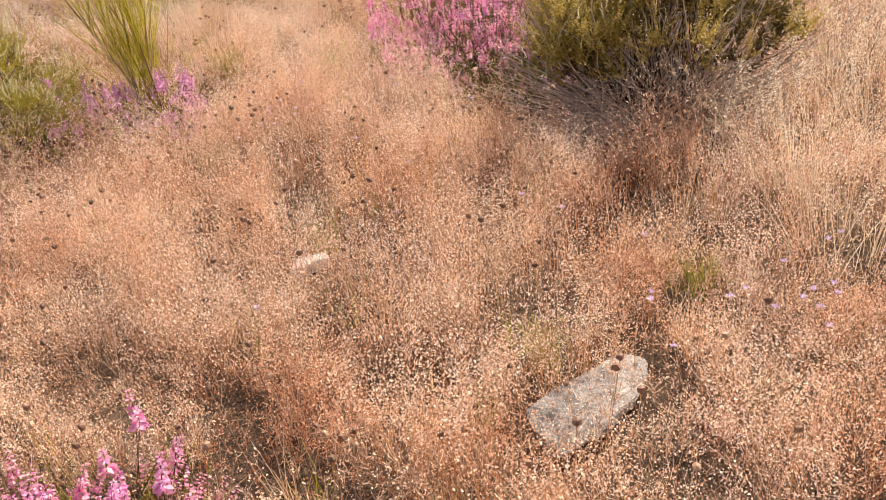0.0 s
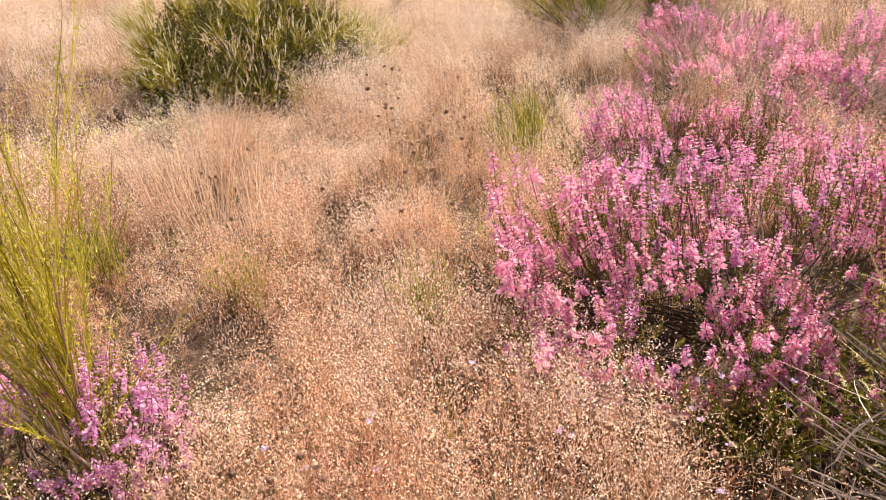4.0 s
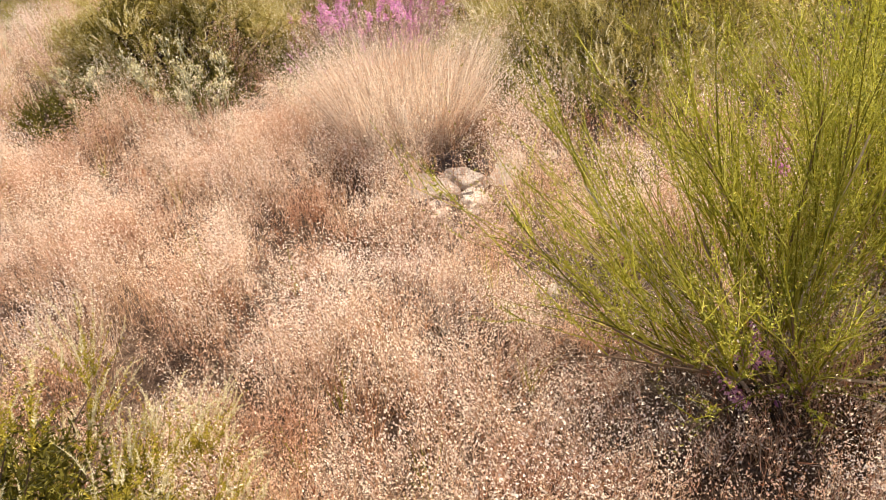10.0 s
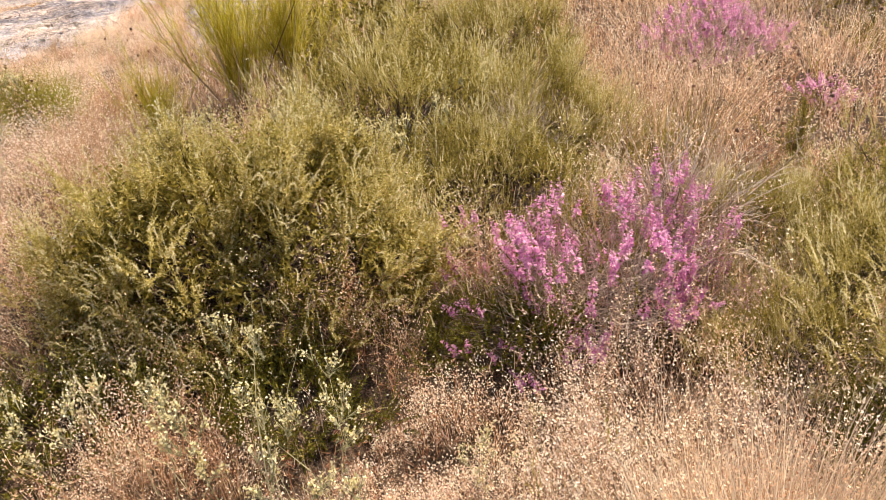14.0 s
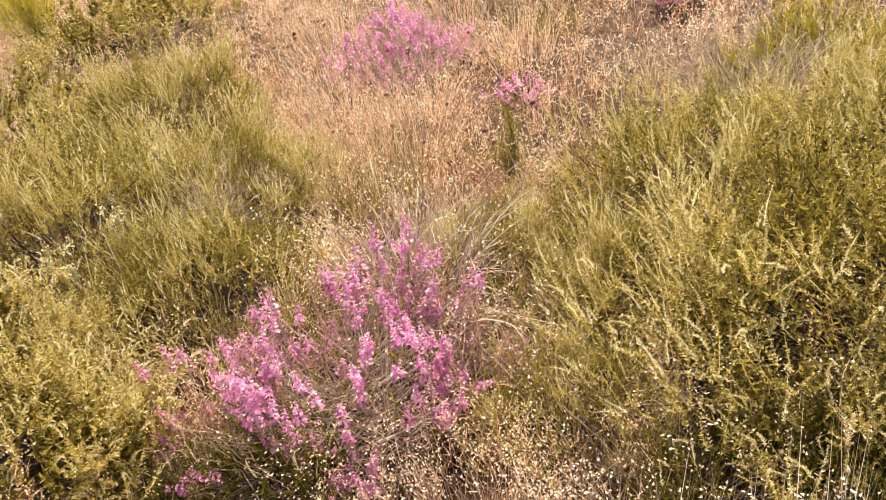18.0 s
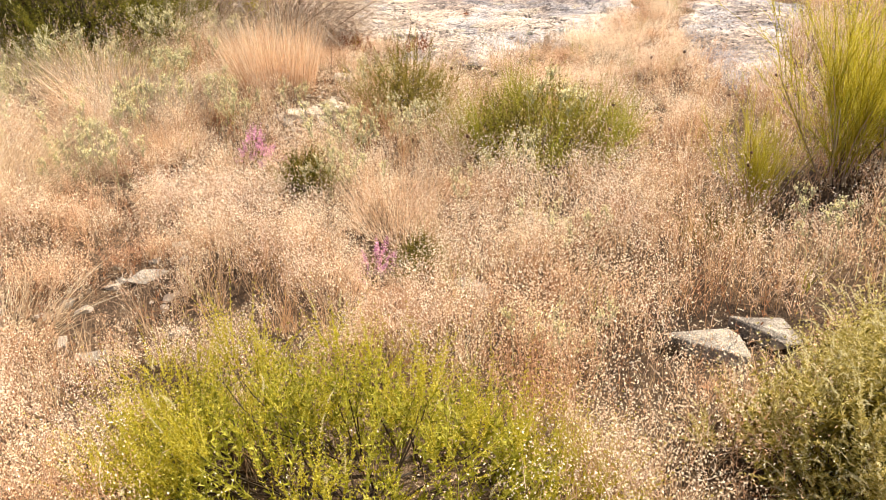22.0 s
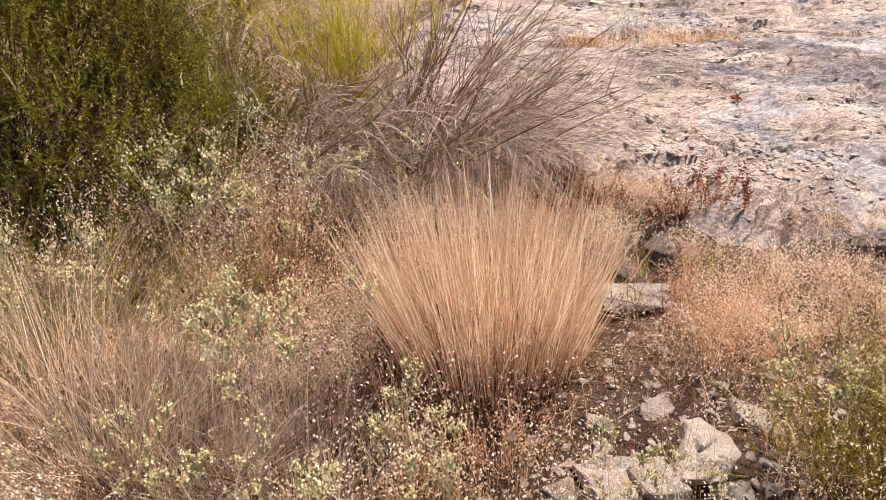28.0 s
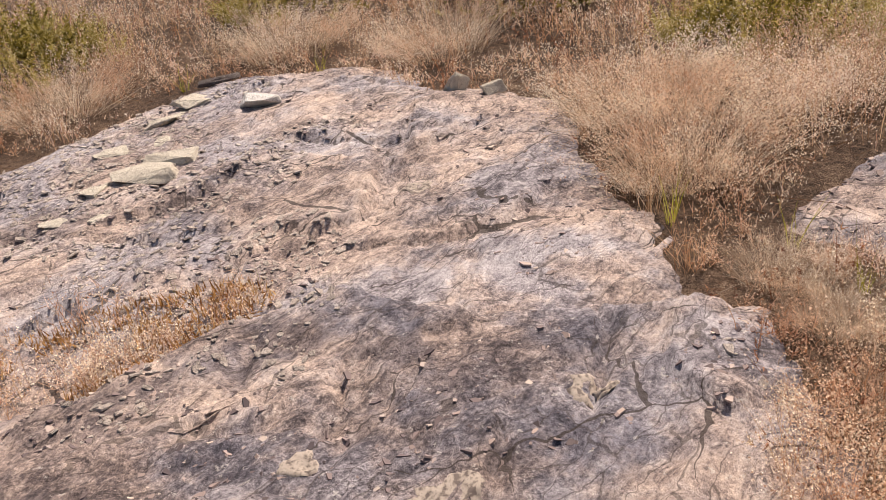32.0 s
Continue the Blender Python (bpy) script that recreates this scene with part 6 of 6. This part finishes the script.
ribbons(g, p, d, tall, 0.0022 * coarse, rng, rng.normal(0, 0.15, (m, 3)), 2)
at = rng.uniform(0.2, 1.0, (m, k))
c = (p[:, None] + d[:, None] * (tall[:, None] * at)[..., None]).reshape(-1, 3)
ribbons(g, c, unit(rng.normal(0, 0.8, c.shape) + np.array([0, 0, 0.4])), rng.uniform(0.010, 0.028, len(c)), 0.0040 * np.repeat(coarse, k), rng, None, 1)
tagged(new("russet_herbs", g.mesh("russet_herbs", [M_RUSSET])), "reddish brown dried herb stems under the hair grass", "dried herbs", kind="stuff")

# brown round seed heads on stalks
rng = np.random.default_rng(103)
g = Geo()
cs = np.concatenate([np.stack([rng.uniform(-1.9, 1.3, 480), rng.uniform(0.8, 4.4, 480)], 1), np.stack([rng.uniform(-1.5, -0.3, 130), rng.uniform(4.5, 7.0, 130)], 1),
                     np.stack([rng.uniform(0.2, 2.6, 200), rng.uniform(12.9, 16.5, 200)], 1), np.stack([rng.uniform(-4.3, -2.2, 60), rng.uniform(14.2, 15.8, 60)], 1)])
keep = fnoise(cs[:, 0] * 2, cs[:, 1] * 2, 66, 2) > 0.42
cs = cs[keep]
m = len(cs)
p = np.stack([cs[:, 0], cs[:, 1], ground_height(cs[:, 0], cs[:, 1])], 1)
d = cone_ways(m, rng, 0.12)
length = rng.uniform(0.20, 0.42, m)
tip = p + d * length[:, None]
tubes(g, np.stack([p, (p + tip) / 2 + rng.normal(0, 0.008, (m, 3)), tip], 1), 0.0010, 0.0008, 0)
balls(g, tip, rng.uniform(0.0065, 0.0125, m), rng, 1, 0.85)
tagged(new("seed_heads", g.mesh("seed_heads", [M_STRAW, M_SEEDHEAD])), "round brown seed heads on thin dry stalks", "seed heads", kind="stuff")

# pale lilac scabious
rng = np.random.default_rng(104)
g = Geo()
cs = np.concatenate([rng.normal((0.95, 1.95), (0.22, 0.16), (26, 2)), rng.normal((-0.7, 4.0), (0.14, 0.14), (16, 2)), rng.normal((0.15, 4.35), (0.35, 0.12), (12, 2)), rng.normal((-0.05, 3.1), (0.4, 0.4), (7, 2))])
m = len(cs)
p = np.stack([cs[:, 0], cs[:, 1], ground_height(cs[:, 0], cs[:, 1])], 1)
d = cone_ways(m, rng, 0.15)
tip = p + d * rng.uniform(0.14, 0.26, m)[:, None]
tubes(g, np.stack([p, (p + tip) / 2 + rng.normal(0, 0.01, (m, 3)), tip], 1), 0.0010, 0.0008, 0)
balls(g, tip, 0.0055, rng, 1, 0.5)
k = 14
pet = unit(np.concatenate([rng.normal(0, 1, (m, k, 2)), rng.uniform(0.1, 0.9, (m, k, 1))], 2)).reshape(-1, 3)
seeds(g, np.repeat(tip, k, 0), pet, rng.uniform(0.010, 0.015, m * k), 0.006, rng, 1)
tagged(new("scabious_flowers", g.mesh("scabious_flowers", [M_STRAW, M_LILAC])), "small pale lilac scabious flowers in dry grass", "wildflowers", kind="stuff")


def stick(name, pts, r0, r1, mat, label):
    g = Geo()
    tubes(g, np.array([pts]), r0, r1, 0, 6)
    return tagged(new(name, g.mesh(name, [mat], True)), label, "stick")


stick("dead_stick", [(0.74, 7.74, 0.0), (0.70, 7.86, 0.05), (0.64, 7.98, 0.09), (0.58, 8.10, 0.14)], 0.006, 0.004, M_GREYWOOD, "bare pale stick leaning in dry grass")
stick("dead_stick", [(0.78, 3.58, 0.0), (0.745, 3.60, 0.14), (0.765, 3.63, 0.27), (0.735, 3.62, 0.40), (0.75, 3.66, 0.52), (0.715, 3.64, 0.63), (0.735, 3.66, 0.74), (0.70, 3.67, 0.88)], 0.0042, 0.0018, M_PALESTRAW, "upright bleached stick in front of the tall heath")

# tufts of upright straw and small green sprigs among the hair grass
x, y, coarse, rng = grow_sites(8.0, 106)
m, k = len(x), 30
g = Geo()
root = np.repeat(np.stack([x, y, ground_height(x, y) - 0.01], 1), k, 0) + rng.normal(0, 0.018, (m * k, 3)) * np.array([1, 1, 0])
way = cone_ways(m * k, rng, 0.26)
size = np.repeat(rng.uniform(0.16, 0.38, m), k) * rng.uniform(0.6, 1.1, m * k)
bow = rng.normal(0, 0.14, (m * k, 3)) + way * np.array([0.25, 0.25, -0.05])
ribbons(g, root, way, size, 0.0018, rng, bow, 3)
pick = rng.uniform(0, 1, m * k) < 0.14
tip = (root + way * size[:, None] + bow * size[:, None])[pick]
sprig_set(None, g, tip - way[pick] * 0.03, unit(way + 2 * bow)[pick], 0.05, rng, levels=9, per=2, leaf=0.008, curl=0.0)
tagged(new("straw_tufts", g.mesh("straw_tufts", [M_TUFT])), "upright tufts of bleached straw in the hair grass", "straw tufts", kind="stuff")
x, y, coarse, rng = grow_sites(2.6, 107)
m, k = len(x), 14
g = Geo()
root = np.repeat(np.stack([x, y, ground_height(x, y) - 0.01], 1), k, 0) + rng.normal(0, 0.012, (m * k, 3)) * np.array([1, 1, 0])
way = cone_ways(m * k, rng, 0.35)
ribbons(g, root, way, rng.uniform(0.08, 0.24, m * k), 0.0030, rng, rng.normal(0, 0.12, (m * k, 3)), 2)
tagged(new("green_sprigs", g.mesh("green_sprigs", [M_BRIGHT])), "small yellow-green sprigs between dry grasses", "green sprigs", kind="stuff")


def cleaved_plate(x, y, r, turn, lift, owner, poly, seed):
    """A thin angular piece that has split from the slate and lies in its bed."""
    rng = np.random.default_rng(seed)
    k = 7
    ang = np.sort(np.arange(k) * 2 * math.pi / k + rng.uniform(-0.35, 0.35, k))
    rad = r * rng.uniform(0.65, 1.15, k)
    ox, oy = rad * np.cos(ang) * 1.5, rad * np.sin(ang) * 0.7
    px, py = x + ox * math.cos(turn) - oy * math.sin(turn), y + ox * math.sin(turn) + oy * math.cos(turn)
    z = rock_height(np.array([x]), np.array([y]), poly)[0]
    z = 0.25 * z + 0.75 * rock_height(px, py, poly)
    top = np.stack([x + (px - x) * 0.93, y + (py - y) * 0.93, z + lift + 0.12 * lift * rng.normal(0, 1, k)], 1)
    low = np.stack([px, py, z - 0.03], 1)
    g = Geo()
    g.add(np.concatenate([top, low])[None], [(0, q, q + 1) for q in range(1, k - 1)] + [t for q in range(k) for t in ((k + q, k + (q + 1) % k, (q + 1) % k), (k + q, (q + 1) % k, q))])
    return part("slate_plate", g.mesh("slate_plate", [M_SLATE]), owner)


rng = np.random.default_rng(120)
for poly, owner, count, box in ((ROCK, slate, 60, (-6.4, -3.2, 16.6, 21.3)), (ROCK_EAST, slate_east, 16, (-3.0, -1.8, 16.0, 19.2))):
    made = 0
    while made < count:
        x, y = rng.uniform(box[0], box[1]), rng.uniform(box[2], box[3])
        pt = np.array([x]), np.array([y])
        if signed(*pt, poly)[0] < 0.12 or (inside(*pt, STRIP)[0]) or fnoise(pt[0] * 1.7, pt[1] * 1.7, 64, 3)[0] < 0.46:
            continue
        cleaved_plate(x, y, 0.02 + 0.05 * rng.uniform(0, 1) ** 2, radians(45) + rng.normal(0, 0.5), rng.uniform(0.001, 0.003), owner, poly, 1000 + made)
        made += 1

rng = np.random.default_rng(121)
n = 5200
mx, my = rng.uniform(-5.7, -4.45, n), rng.uniform(18.45, 19.2, n)
ok = inside(mx, my, STRIP) & (fnoise(mx * 5, my * 5, 67, 3) > 0.40)
mx, my = mx[ok], my[ok]
g = Geo()
ribbons(g, np.stack([mx, my, np.full(len(mx), 0.035) + 0.05 * (fnoise(mx * 4, my * 4, 68, 2) - 0.4)], 1), cone_ways(len(mx), rng, 0.6), rng.uniform(0.015, 0.055, len(mx)), 0.006, rng, None, 2)
tagged(new("ochre_stonecrop", g.mesh("ochre_stonecrop", [M_OCHRE])), "low ochre-brown dried stonecrop in a hollow of the slate", "stonecrop", kind="stuff")
